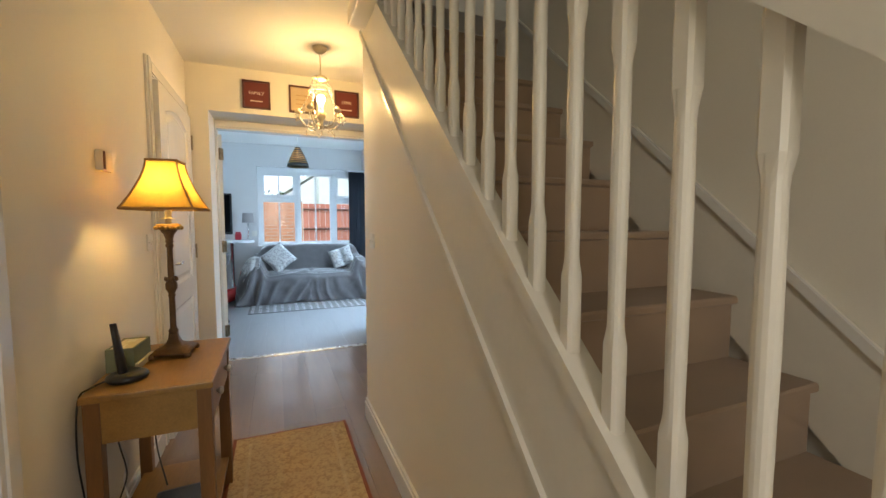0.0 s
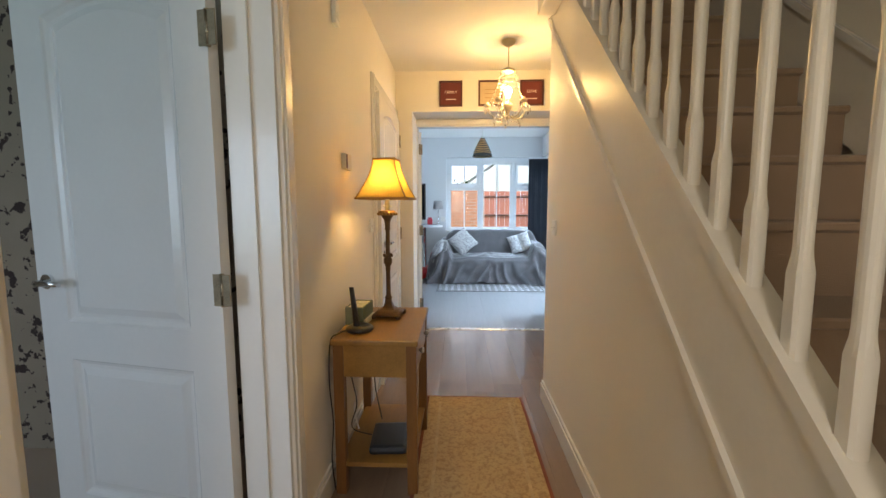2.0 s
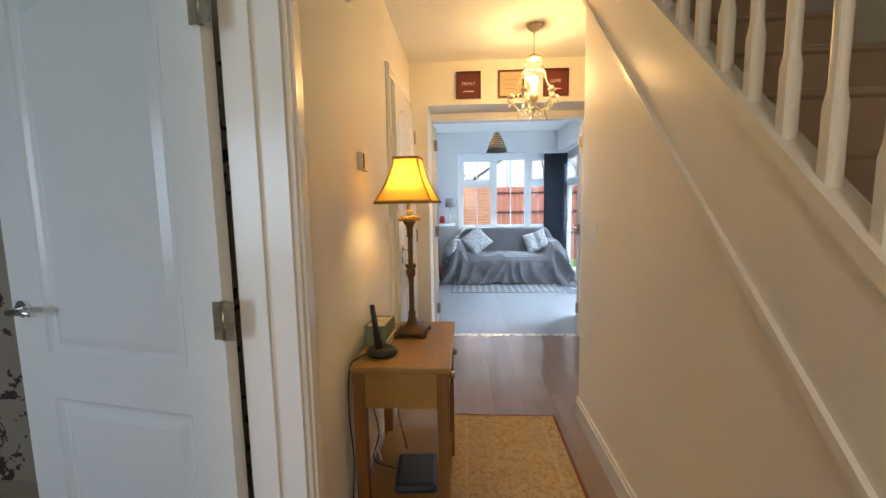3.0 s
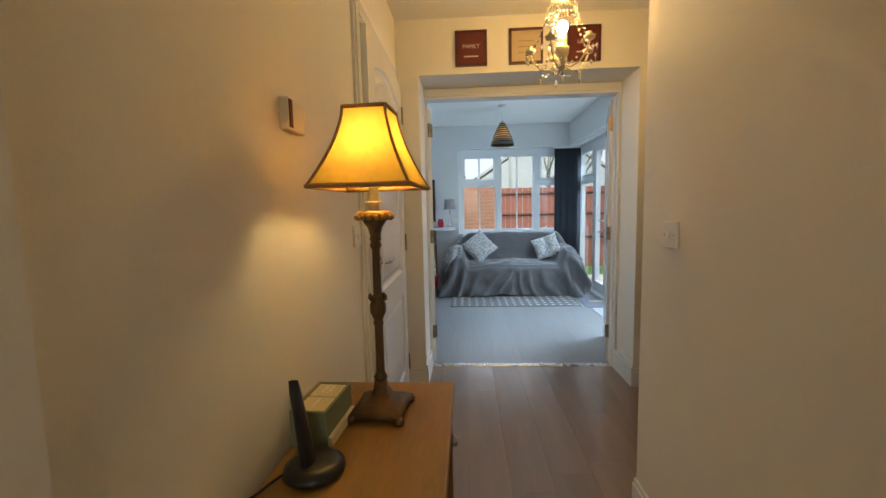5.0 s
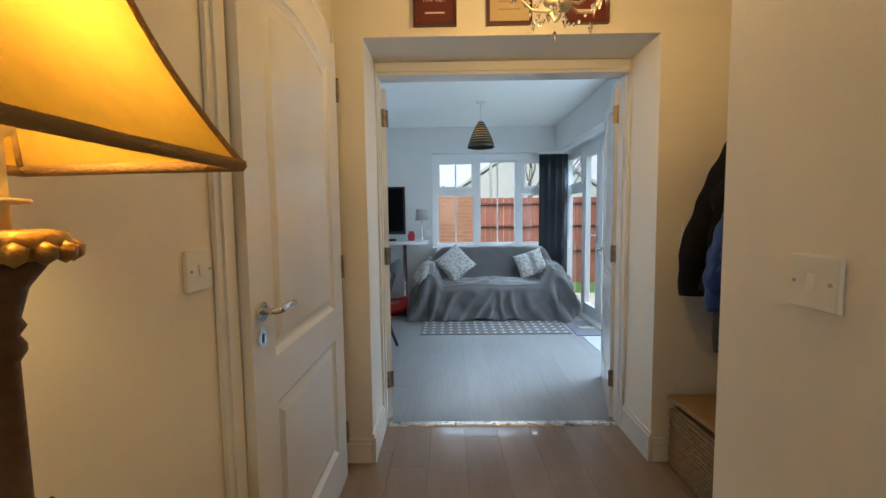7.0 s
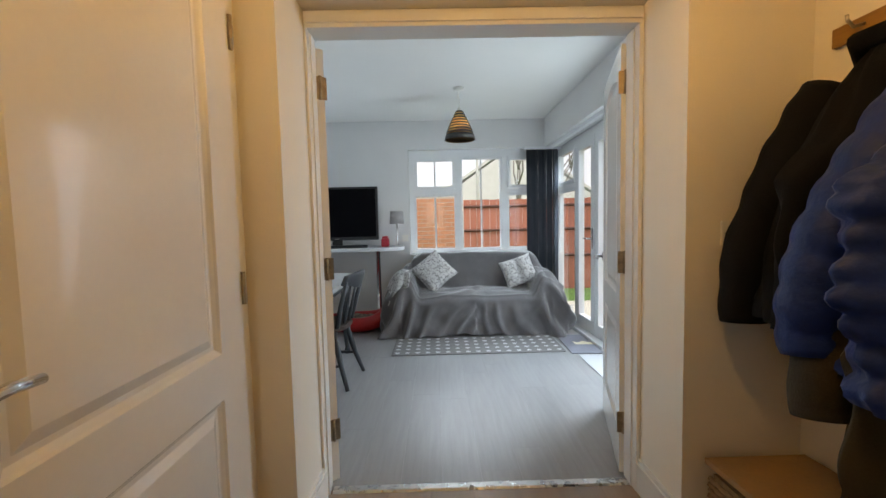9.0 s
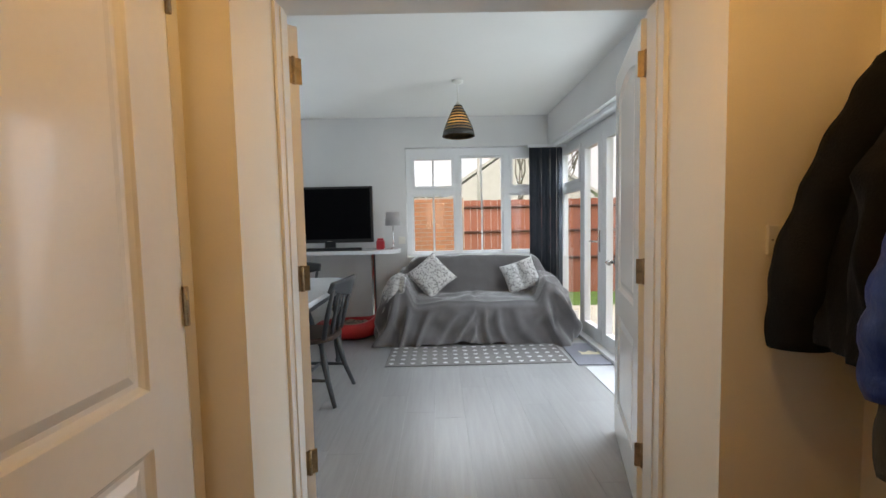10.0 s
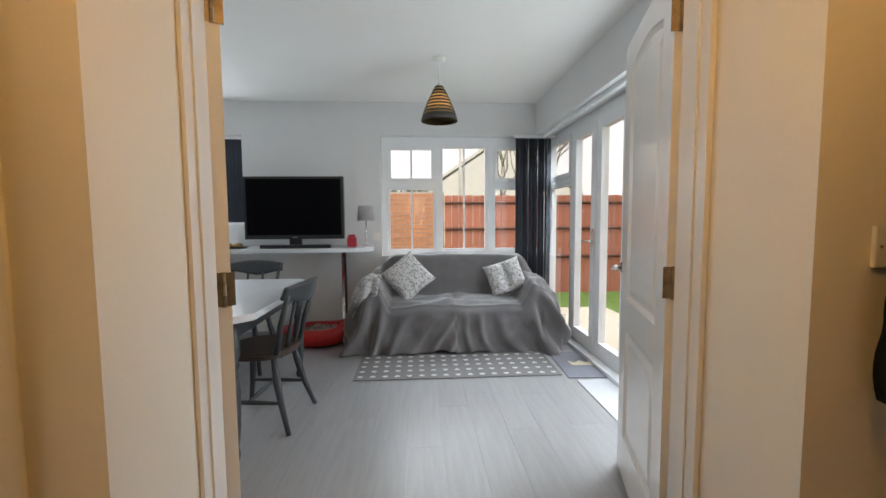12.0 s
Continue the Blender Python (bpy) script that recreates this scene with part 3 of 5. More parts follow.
door_b = thing("door_2", "closed white moulded two-panel door with a chrome lever", "door", pose(LX + 0.004, B1 - 0.032, 0, 0, 0, -90), kind="structure")
leaf_parts(door_b, B1 - B0 - 0.046, 1.99, 0.040, arch=0.05, stile=0.135)
for hz in (0.22, 1.015, 1.81):
    hinge(door_b, -0.004, 0.045, hz, "x", 0.009)
lever(door_b, B1 - B0 - 0.091, 0.995, 0.040, 1, -1)
bm = bmesh.new()
bmesh.ops.create_cone(bm, cap_ends=True, segments=20, radius1=0.024, radius2=0.022, depth=0.008, matrix=Matrix.Translation((B1 - B0 - 0.091, 0.044, 0.925)) @ Matrix.Rotation(math.pi / 2, 4, "X"))
esc = part("escutcheon", bm, CHROME, door_b, "round chrome keyhole cover")
part("keyhole", boxes((B1 - B0 - 0.095, B1 - B0 - 0.087, 0.0482, 0.0495, 0.913, 0.937)), BLACKP, esc)

fd = thing("door_frame_3", "white gloss frame of the double doors in a deep reveal", "door frame", kind="structure")
part("jamb", boxes((OX0 + 0.001, OX0 + 0.012, 4.03, 4.147, 0, OZ - 0.002)), GLOSS, fd)
part("jamb", boxes((OX1 - 0.018, OX1 - 0.001, 4.03, 4.147, 0, OZ - 0.002)), GLOSS, fd)
part("head", boxes((OX0 + 0.012, OX1 - 0.018, 4.03, 4.147, 2.015, OZ - 0.002)), GLOSS, fd)
part("head_moulding", boxes((OX0 + 0.018, OX1 - 0.018, 4.018, 4.03, 2.010, 2.055), (OX0 + 0.018, OX1 - 0.018, 4.006, 4.018, 2.026, 2.044)), GLOSS, fd)
part("door_stop", boxes((OX0 + 0.012, OX0 + 0.018, 4.07, 4.10, 0, 2.01)), GLOSS, fd)
part("door_stop", boxes((OX1 - 0.024, OX1 - 0.018, 4.07, 4.10, 0, 2.01)), GLOSS, fd)
solid("threshold_strip", prism([(4.075, 0.0), (4.125, 0.0), (4.118, 0.008), (4.082, 0.008)], "x", OX0 + 0.028, OX1 - 0.028), STRIP, "brushed steel strip across the doorway floor", "threshold")

door_r = thing("door_3", "white moulded double door leaf standing open into the living room", "door", pose(OX1 + 0.004, 4.155, 0, 0, 0, 73.5), kind="structure")
leaf_parts(door_r, 0.685, 1.99, 0.038, stile=0.11, arch=0.04)
for hz in (0.25, 1.01, 1.82):
    hinge(door_r, -0.004, 0.018, hz, "y")
lever(door_r, 0.63, 0.985, 0.038, 1, -1)
door_l = thing("door_4", "white moulded double door leaf folded back inside the living room", "door", pose(OX0 + 0.006, 4.158, 0, 0, 0, 126), kind="structure")
leaf_parts(door_l, 0.685, 1.99, 0.038, stile=0.11, arch=0.04)
for v in door_l.children:
    v.location.y = -0.038
for hz in (0.25, 1.01, 1.82):
    hinge(door_l, -0.004, -0.018, hz, "y")
lever(door_l, 0.63, 0.985, -0.038, -1, -1)

front = thing("door_5", "white front door with a glazed panel, closed behind the hall", "door", kind="structure")
part("leaf", boxes((-0.33, 0.53, -1.47, -1.42, 0, 1.05), (-0.33, -0.2, -1.47, -1.42, 1.05, 2.05), (0.4, 0.53, -1.47, -1.42, 1.05, 2.05), (-0.2, 0.4, -1.47, -1.42, 1.95, 2.05)), GLOSS, front)

# ---- hall fittings ----
def switch(name, m, label, rockers=1):
    """A white plate; x across, y out from the wall, z up."""
    sw = thing(name, label, "light switch", m)
    part("plate", boxes((-0.043, 0.043, 0.0, 0.010, -0.043, 0.043), bevel=0.003), PLASTICW, sw)
    part("rocker", prism([(0.010, -0.013), (0.016, -0.013), (0.012, 0.013), (0.010, 0.013)], "x", -0.007, 0.007), PLASTICW, sw)
    for sx in (-0.031, 0.031):
        bm = bmesh.new()
        bmesh.ops.create_cone(bm, cap_ends=True, segments=10, radius1=0.0035, radius2=0.003, depth=0.002, matrix=Matrix.Translation((sx, 0.0108, 0)) @ Matrix.Rotation(math.pi / 2, 4, "X"))
        part("screw", bm, STEEL, sw, "small metal screw head")
    return sw


switch("light_switch", pose(RX + 0.001, 2.393, 1.124, 0, 0, 90), "white plastic light switch on the wall under the stairs")
switch("light_switch", pose(LX, 2.612, 1.127, 0, 0, -90), "white plastic light switch beside the closed door")
switch("light_switch", pose(1.20, EY, 1.15, 0, 0, 180), "white plastic switch behind the hanging coats")
th = thing("thermostat", "white boxed room thermostat on the cream wall", "thermostat", pose(LX, 2.045, 1.462, 0, 0, -90))
part("case", boxes((-0.050, 0.050, 0, 0.024, -0.038, 0.038), bevel=0.004), THERMO, th)
part("dial_strip", boxes((0.030, 0.047, 0.024, 0.027, -0.033, 0.033), bevel=0.001), FENCED, th, "dark brown setting strip")
al = thing("wall_sensor", "small white sensor box high on the hall wall", "sensor", pose(LX, 1.93, 2.10, 0, 0, -90))
part("case", boxes((-0.025, 0.025, 0, 0.022, -0.05, 0.05), bevel=0.004), PLASTICW, al)
part("lens", boxes((-0.012, 0.012, 0.022, 0.026, -0.03, 0.0)), PLASTICW, al)


def picture(x0, x1, z0, z1, art, label, text=""):
    p = thing("picture_frame", label, "picture", pose((x0 + x1) / 2, EY, (z0 + z1) / 2), "pictures over the double doorway")
    w, h, f = (x1 - x0) / 2, (z1 - z0) / 2, 0.014
    part("frame", boxes((-w, w, -0.022, 0, h - f, h), (-w, w, -0.022, 0, -h, -h + f), (-w, -w + f, -0.022, 0, -h + f, h - f), (w - f, w, -0.022, 0, -h + f, h - f)), FRAMED, p, "dark reddish-brown frame")
    pr = part("print", boxes((-w + f, w - f, -0.012, -0.002, -h + f, h - f)), art, p)
    if text:
        words("lettering", text, 0.034, Matrix.Translation((0, -0.0135, 0.012)) @ Matrix.Rotation(math.pi / 2, 4, "X"), INK, pr)
        part("caption", boxes((-0.045, 0.045, -0.0135, -0.012, -0.052, -0.045)), INK, pr)
    else:
        for k in range(3):
            part("caption", boxes((-0.05, 0.05 - 0.02 * (k % 2), -0.0135, -0.012, 0.03 - 0.035 * k, 0.034 - 0.035 * k)), LIDW, pr)
    return p


picture(-0.124, 0.078, 2.126, 2.342, REDART, "maroon print with the word family in a dark frame", "FAMILY")
picture(0.218, 0.428, 2.126, 2.342, PALEART, "pale tan print in a dark wooden frame")
picture(0.580, 0.784, 2.126, 2.342, REDART, "maroon print with the word love in a dark frame", "LOVE")

# chandelier
ch = thing("chandelier", "small ivory chandelier hung with crystal drops, lit", "chandelier", (0.405, 3.1, 0))
part("ceiling_rose", lathe([(0.0, HC - 0.045), (0.02, HC - 0.043), (0.045, HC - 0.02), (0.05, HC - 0.002)]), IVORY, ch)
part("chain", tube([(0, 0, 2.24), (0, 0, HC - 0.04)], 0.004), IVORY, ch)
part("top_crown", lathe([(0.012, 2.245), (0.05, 2.225), (0.055, 2.215), (0.02, 2.21), (0.012, 2.20)]), IVORY, ch)
part("stem", lathe([(0.0, 1.875), (0.014, 1.885), (0.02, 1.90), (0.010, 1.915), (0.018, 1.94), (0.030, 1.955), (0.034, 1.985), (0.020, 1.995), (0.018, 2.01), (0.018, 2.04), (0.0, 2.04)]), IVORY, ch)
part("bulb", lathe([(0.0, 2.04), (0.012, 2.045), (0.022, 2.062), (0.028, 2.08), (0.020, 2.10), (0.010, 2.108), (0.0, 2.112)]), BULB, ch, "glowing lamp bulb")


def gem(bm, x, y, z, r, h):
    vs = [bm.verts.new((x, y, z + h * 0.35)), bm.verts.new((x, y, z - h * 0.65))]
    ring = [bm.verts.new((x + r * math.cos(k * math.pi / 3), y + r * math.sin(k * math.pi / 3), z)) for k in range(6)]
    for k in range(6):
        bm.faces.new((vs[0], ring[k], ring[(k + 1) % 6])), bm.faces.new((vs[1], ring[(k + 1) % 6], ring[k]))


for k in range(5):
    a = 2 * math.pi * (k + 0.3) / 5
    c, s = math.cos(a), math.sin(a)
    pts = [(c * r, s * r, z) for r, z in ((0.012, 1.905), (0.05, 1.885), (0.10, 1.895), (0.138, 1.935), (0.150, 1.975))]
    arm = part("arm", tube(pts, 0.0042, 8), IVORY, ch)
    part("candle_cup", lathe([(0.0, 1.972), (0.022, 1.978), (0.026, 1.992), (0.012, 1.995), (0.010, 2.01), (0.0, 2.011)], 14, c * 0.15, s * 0.15), IVORY, arm)
    bm = bmesh.new()
    for j in range(3):
        b = a + (j - 1) * 0.22
        gem(bm, math.cos(b) * 0.168, math.sin(b) * 0.168, 1.955 - 0.012 * (j == 1), 0.008, 0.035)
    gem(bm, c * 0.10, s * 0.10, 1.852, 0.009, 0.045)
    for j in range(9):
        q = j / 8
        b = a + q * 2 * math.pi / 5
        rr = 0.142 * (1 - 0.28 * math.sin(math.pi * q))
        gem(bm, rr * math.cos(b), rr * math.sin(b), 1.957 - 0.075 * math.sin(math.pi * q), 0.0065, 0.016)
    part("crystal_swag", bm, CRYSTAL, arm, "clear faceted crystal drops")["kind"] = "stuff"
    bm = bmesh.new()
    for j in range(10):
        q = j / 9
        rr = 0.054 + 0.075 * q ** 1.5
        gem(bm, rr * c, rr * s, 2.215 - 0.20 * q, 0.007, 0.020)
    for j in range(6):
        b = a + j * 2 * math.pi / 30
        gem(bm, 0.068 * math.cos(b), 0.068 * math.sin(b), 2.165, 0.006, 0.03)
        gem(bm, 0.075 * math.cos(b), 0.075 * math.sin(b), 2.12, 0.006, 0.03)
    part("crystal_strand", bm, CRYSTAL, ch, "string of clear crystal beads")["kind"] = "stuff"
bm = bmesh.new()
gem(bm, 0, 0, 1.858, 0.011, 0.05)
part("crystal_finial", bm, CRYSTAL, ch, "clear crystal drop")

# console table
TX0, TX1, TY0, TY1, TZ = -0.478, -0.125, 1.675, 2.225, 0.692
tb = thing("console_table", "small honey oak console table with a drawer and low shelf", "console table", (0, 0, 0))
part("tabletop", boxes((TX0 - 0.006, TX1 + 0.008, TY0 - 0.012, TY1 + 0.012, TZ - 0.024, TZ), bevel=0.006), OAK, tb)
L = 0.044
legs = [(TX0, TY0), (TX1 - L, TY0), (TX0, TY1 - L), (TX1 - L, TY1 - L)]
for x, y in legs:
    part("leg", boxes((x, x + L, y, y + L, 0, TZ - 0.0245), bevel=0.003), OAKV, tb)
AZ = TZ - 0.165
part("apron", boxes((TX0 + L, TX1 - L, TY0 + 0.008, TY0 + 0.026, AZ, TZ - 0.025)), OAK, tb)
part("apron", boxes((TX0 + L, TX1 - L, TY1 - 0.026, TY1 - 0.008, AZ, TZ - 0.025)), OAK, tb)
part("apron", boxes((TX0 + 0.006, TX0 + 0.024, TY0 + L, TY1 - L, AZ, TZ - 0.025)), OAK, tb)
dr = part("drawer", boxes((TX1 - 0.024, TX1 - 0.004, TY0 + L + 0.004, TY1 - L - 0.004, AZ, TZ - 0.028), bevel=0.003), OAK, tb)
for ky in (TY0 + 0.15, TY1 - 0.15):
    bm = lathe([(0.0, 0.026), (0.010, 0.025), (0.015, 0.017), (0.013, 0.010), (0.007, 0.006), (0.007, 0.0)], 16)
    bm.transform(Matrix.Translation((TX1 - 0.005, ky, TZ - 0.095)) @ Matrix.Rotation(math.pi / 2, 4, "Y"))
    part("knob", bm, STEEL, dr, "dark metal drawer knob")
part("shelf", boxes((TX0 + 0.012, TX1 - 0.012, TY0 + 0.012, TY1 - 0.012, 0.12, 0.14), bevel=0.003), OAK, tb)

# table lamp
lp = thing("table_lamp", "tall aged-bronze table lamp with a lit gold pagoda shade", "lamp", pose(-0.304, 2.05, TZ, 0, 0, -5))
part("foot", lathe([(0.095, 0.012), (0.095, 0.020), (0.082, 0.026), (0.076, 0.032), (0.055, 0.037), (0.034, 0.048), (0.022, 0.070), (0.018, 0.095)], 4, start=math.pi / 4), BRONZE, lp)
for k in range(4):
    a = math.pi / 4 + k * math.pi / 2
    m = lathe([(0.0, 0.0), (0.012, 0.002), (0.014, 0.012), (0.010, 0.02)], 10, 0.088 * math.cos(a), 0.088 * math.sin(a))
    part("claw", m, BRONZE, lp)
part("column", lathe([(0.84 * r_, z_) for r_, z_ in [(0.0185, 0.09), (0.0218, 0.098), (0.0151, 0.108), (0.0134, 0.115), (0.0130, 0.235), (0.0168, 0.243), (0.0134, 0.25), (0.0168, 0.258), (0.0252, 0.272), (0.0252, 0.292), (0.0193, 0.302), (0.0235, 0.308),
      (0.0151, 0.312), (0.0130, 0.32), (0.0122, 0.435), (0.0176, 0.443), (0.0176, 0.448), (0.0134, 0.455), (0.0185, 0.462), (0.0151, 0.468), (0.0218, 0.49), (0.0400, 0.512)]]), BRONZE, lp)
cup = part("drip_cup", lathe([(0.026, 0.508), (0.040, 0.514), (0.046, 0.522), (0.042, 0.532), (0.030, 0.534), (0.0, 0.533)], 28), GOLD, lp, "gold-rubbed scalloped cup")
for k in range(16):
    a = 2 * math.pi * k / 16
    part("petal", lathe([(0.0, 0.508), (0.007, 0.513), (0.008, 0.521), (0.0, 0.526)], 8, 0.044 * math.cos(a), 0.044 * math.sin(a)), GOLD, cup)
for k in range(6):
    a = 2 * math.pi * k / 6
    part("leaf", lathe([(0.0, 0.300), (0.006, 0.306), (0.005, 0.316), (0.0, 0.322)], 8, 0.020 * math.cos(a), 0.020 * math.sin(a)), BRONZE, lp)
part("socket", lathe([(0.012, 0.534), (0.012, 0.60), (0.018, 0.605), (0.018, 0.66), (0.0, 0.662)], 16), CREAM, lp)
part("collar", lathe([(0.012, 0.552), (0.024, 0.553), (0.024, 0.556), (0.012, 0.557)], 16), CREAM, lp)
part("bulb", lathe([(0.0, 0.663), (0.014, 0.669), (0.026, 0.681), (0.029, 0.692), (0.020, 0.708), (0.0, 0.714)], 16), BULB, lp, "glowing lamp bulb")
S0, S1 = 0.592, 0.780


def shade_at(q):
    """Half width of the pagoda shade at the share q of its height."""
    return 0.052 + (0.120 - 0.052) * (1 - q) ** 1.55


def shade_side(k):
    def fn(u, v):
        h = shade_at(v)
        sag = 1 - 0.035 * math.sin(math.pi * u) * (1 - v)
        p = Vector(((u * 2 - 1) * h, -h * sag, S0 + (S1 - S0) * v))
        return Matrix.Rotation(k * math.pi / 2, 3, "Z") @ p
    return sheet(fn, 8, 14)


sh = part("shade", shade_side(0), SHADEY, lp, "translucent gold silk shade")
for k in (1, 2, 3):
    part("shade_panel", shade_side(k), SHADEY, sh)
for k in range(4):
    R = Matrix.Rotation(k * math.pi / 2, 3, "Z")
    part("braid", tube([R @ Vector((shade_at(v / 10), -shade_at(v / 10), S0 + (S1 - S0) * v / 10)) for v in range(11)], 0.0038, 6), BRAID, sh)
    for q, rad in ((0.0, 0.006), (1.0, 0.005)):
        h = shade_at(q)
        part("braid", tube([R @ Vector((-h, -h, S0 + (S1 - S0) * q)), R @ Vector((0, -h * (0.966 if q == 0 else 1), S0 + (S1 - S0) * q)), R @ Vector((h, -h, S0 + (S1 - S0) * q))], rad, 6), BRAID, sh)

# block calendar, phone, router, cables
cal = thing("block_calendar", "sage wooden block calendar with cream number blocks", "calendar", pose(-0.432, 1.965, TZ, 0, 0, -4) @ Matrix.Scale(0.84, 4))
part("case", boxes((-0.052, -0.044, -0.095, 0.095, 0, 0.10), (0.044, 0.052, -0.095, 0.095, 0.0, 0.10), (-0.044, 0.044, -0.095, -0.087, 0, 0.10), (-0.044, 0.044, 0.087, 0.095, 0, 0.10), (-0.044, 0.044, -0.087, 0.087, 0, 0.02)), GREENB, cal)
for k, ch_ in ((0, "1"), (1, "8")):
    y = -0.043 + 0.086 * k
    b = part("number_block", boxes((-0.042, 0.042, y - 0.041, y + 0.041, 0.022, 0.098), bevel=0.003), CREAM, cal)
    words("numeral", ch_, 0.075, Matrix.Translation((0, y, 0.0985)), CREAMD, b)
part("month_bar", boxes((0.052, 0.064, -0.09, 0.09, 0.0, 0.028), bevel=0.002), CREAM, cal)
ph = thing("cordless_phone", "black cordless phone standing in its charging cradle", "phone", pose(-0.392, 1.80, TZ, 0, 0, 12))
part("cradle", lathe([(0.055, 0.0), (0.062, 0.008), (0.060, 0.018), (0.045, 0.026), (0.030, 0.028), (0.0, 0.027)], 24), BLACKP, ph)
hs = part("handset", sheet(lambda u, v: Vector((-0.012 - 0.02 * v + 0.016 * math.cos(2 * math.pi * u) * (1 - 0.4 * v), 0.027 * math.sin(2 * math.pi * u) * math.sqrt(max(0.02, 1 - v ** 6)), 0.020 + 0.178 * v)), 16, 14), BLACKP, ph)
ro = thing("router", "dark slate rounded broadband router on the table's shelf", "router", pose(-0.27, 1.84, 0.14, 0, 0, 4))
part("case", boxes((-0.085, 0.085, -0.11, 0.11, 0.006, 0.045), bevel=0.018), BLUEP, ro)
part("foot_ring", boxes((-0.06, 0.06, -0.08, 0.08, 0.0, 0.0065)), BLACKP, ro)


def cable(name, pts, material, label, r=0.003):
    fine = []
    P = [Vector(p) for p in pts]
    for i in range(len(P) - 1):
        a, b, c, d = P[max(i - 1, 0)], P[i], P[i + 1], P[min(i + 2, len(P) - 1)]
        for k in range(6):
            t = k / 6
            fine.append(0.5 * ((2 * b) + (c - a) * t + (2 * a - 5 * b + 4 * c - d) * t * t + (3 * b - a - 3 * c + d) * t ** 3))
    fine.append(P[-1])
    return tagged(put_mesh(name, tube(fine, r, 6), material), label, "cable")


cable("power_cable", [(-0.44, 1.80, TZ + 0.006), (-0.472, 1.74, TZ + 0.004), (-0.494, 1.70, TZ - 0.02), (-0.500, 1.69, 0.50), (-0.498, 1.72, 0.30), (-0.495, 1.68, 0.16), (-0.490, 1.70, 0.004)], CABLE, "thin black cable hanging beside the oak table")
cable("power_cable", [(-0.497, 1.95, 0.60), (-0.47, 1.93, 0.42), (-0.44, 1.90, 0.30), (-0.46, 1.88, 0.19), (-0.36, 1.86, 0.165)], CABLE, "loose black cable behind the oak table")
cable("power_cable", [(-0.495, 2.02, 0.58), (-0.40, 2.05, 0.44), (-0.37, 2.02, 0.30), (-0.33, 1.96, 0.19)], CABLE, "looped black cable above the router")
cable("power_cable", [(-0.497, 1.90, 0.50), (-0.46, 1.97, 0.33), (-0.48, 2.0, 0.22), (-0.44, 1.93, 0.155)], CABLEW, "thin white cable behind the oak table", 0.004)

# runner
rn = thing("hall_runner", "tan patterned hall runner with a thin rust border", "rug", (0, 0, 0))
mx0, mx1, my0, my1 = -0.157, 0.462, 0.55, 2.60
part("border", boxes((mx0, mx1, my0, my1, 0.0005, 0.007), bevel=0.002), RUNB, rn)
part("field", boxes((mx0 + 0.018, mx1 - 0.018, my0 + 0.018, my1 - 0.018, 0.006, 0.0095)), RUNNER, rn)
for a, b in ((mx0 + 0.085, mx0 + 0.10), (mx1 - 0.10, mx1 - 0.085)):
    part("inner_stripe", boxes((a, b, my0 + 0.09, my1 - 0.09, 0.009, 0.0108)), RUNI, rn)

# coats and chest
chest = thing("wicker_chest", "brown wicker storage chest with a wooden lid", "chest", (0, 0, 0))
cx0, cx1, cy0, cy1, cz = 1.105, 1.455, 2.75, 3.69, 0.335
part("core", boxes((cx0 + 0.012, cx1 - 0.01, cy0 + 0.012, cy1 - 0.012, 0.002, cz - 0.03)), WICKER, chest)
bm = bmesh.new()
for k in range(14):
    z = 0.015 + k * 0.0205
    pts = [(cx0 + 0.004 + 0.006 * ((i + k) % 2), cy0 + (cy1 - cy0) * i / 44, z) for i in range(45)]
    tube(pts, 0.010, 5, bm)
part("weave", bm, WICKER, chest)
lid = boxes((cx0 - 0.012, cx1, cy0 - 0.012, cy1 + 0.004, 0, 0.022), bevel=0.004)
lid.transform(Matrix.Translation((0, cy1, cz)) @ Matrix.Rotation(radians(-2.6), 4, "X") @ Matrix.Translation((0, -cy1, 0)))
part("lid", lid, LIDW, chest)


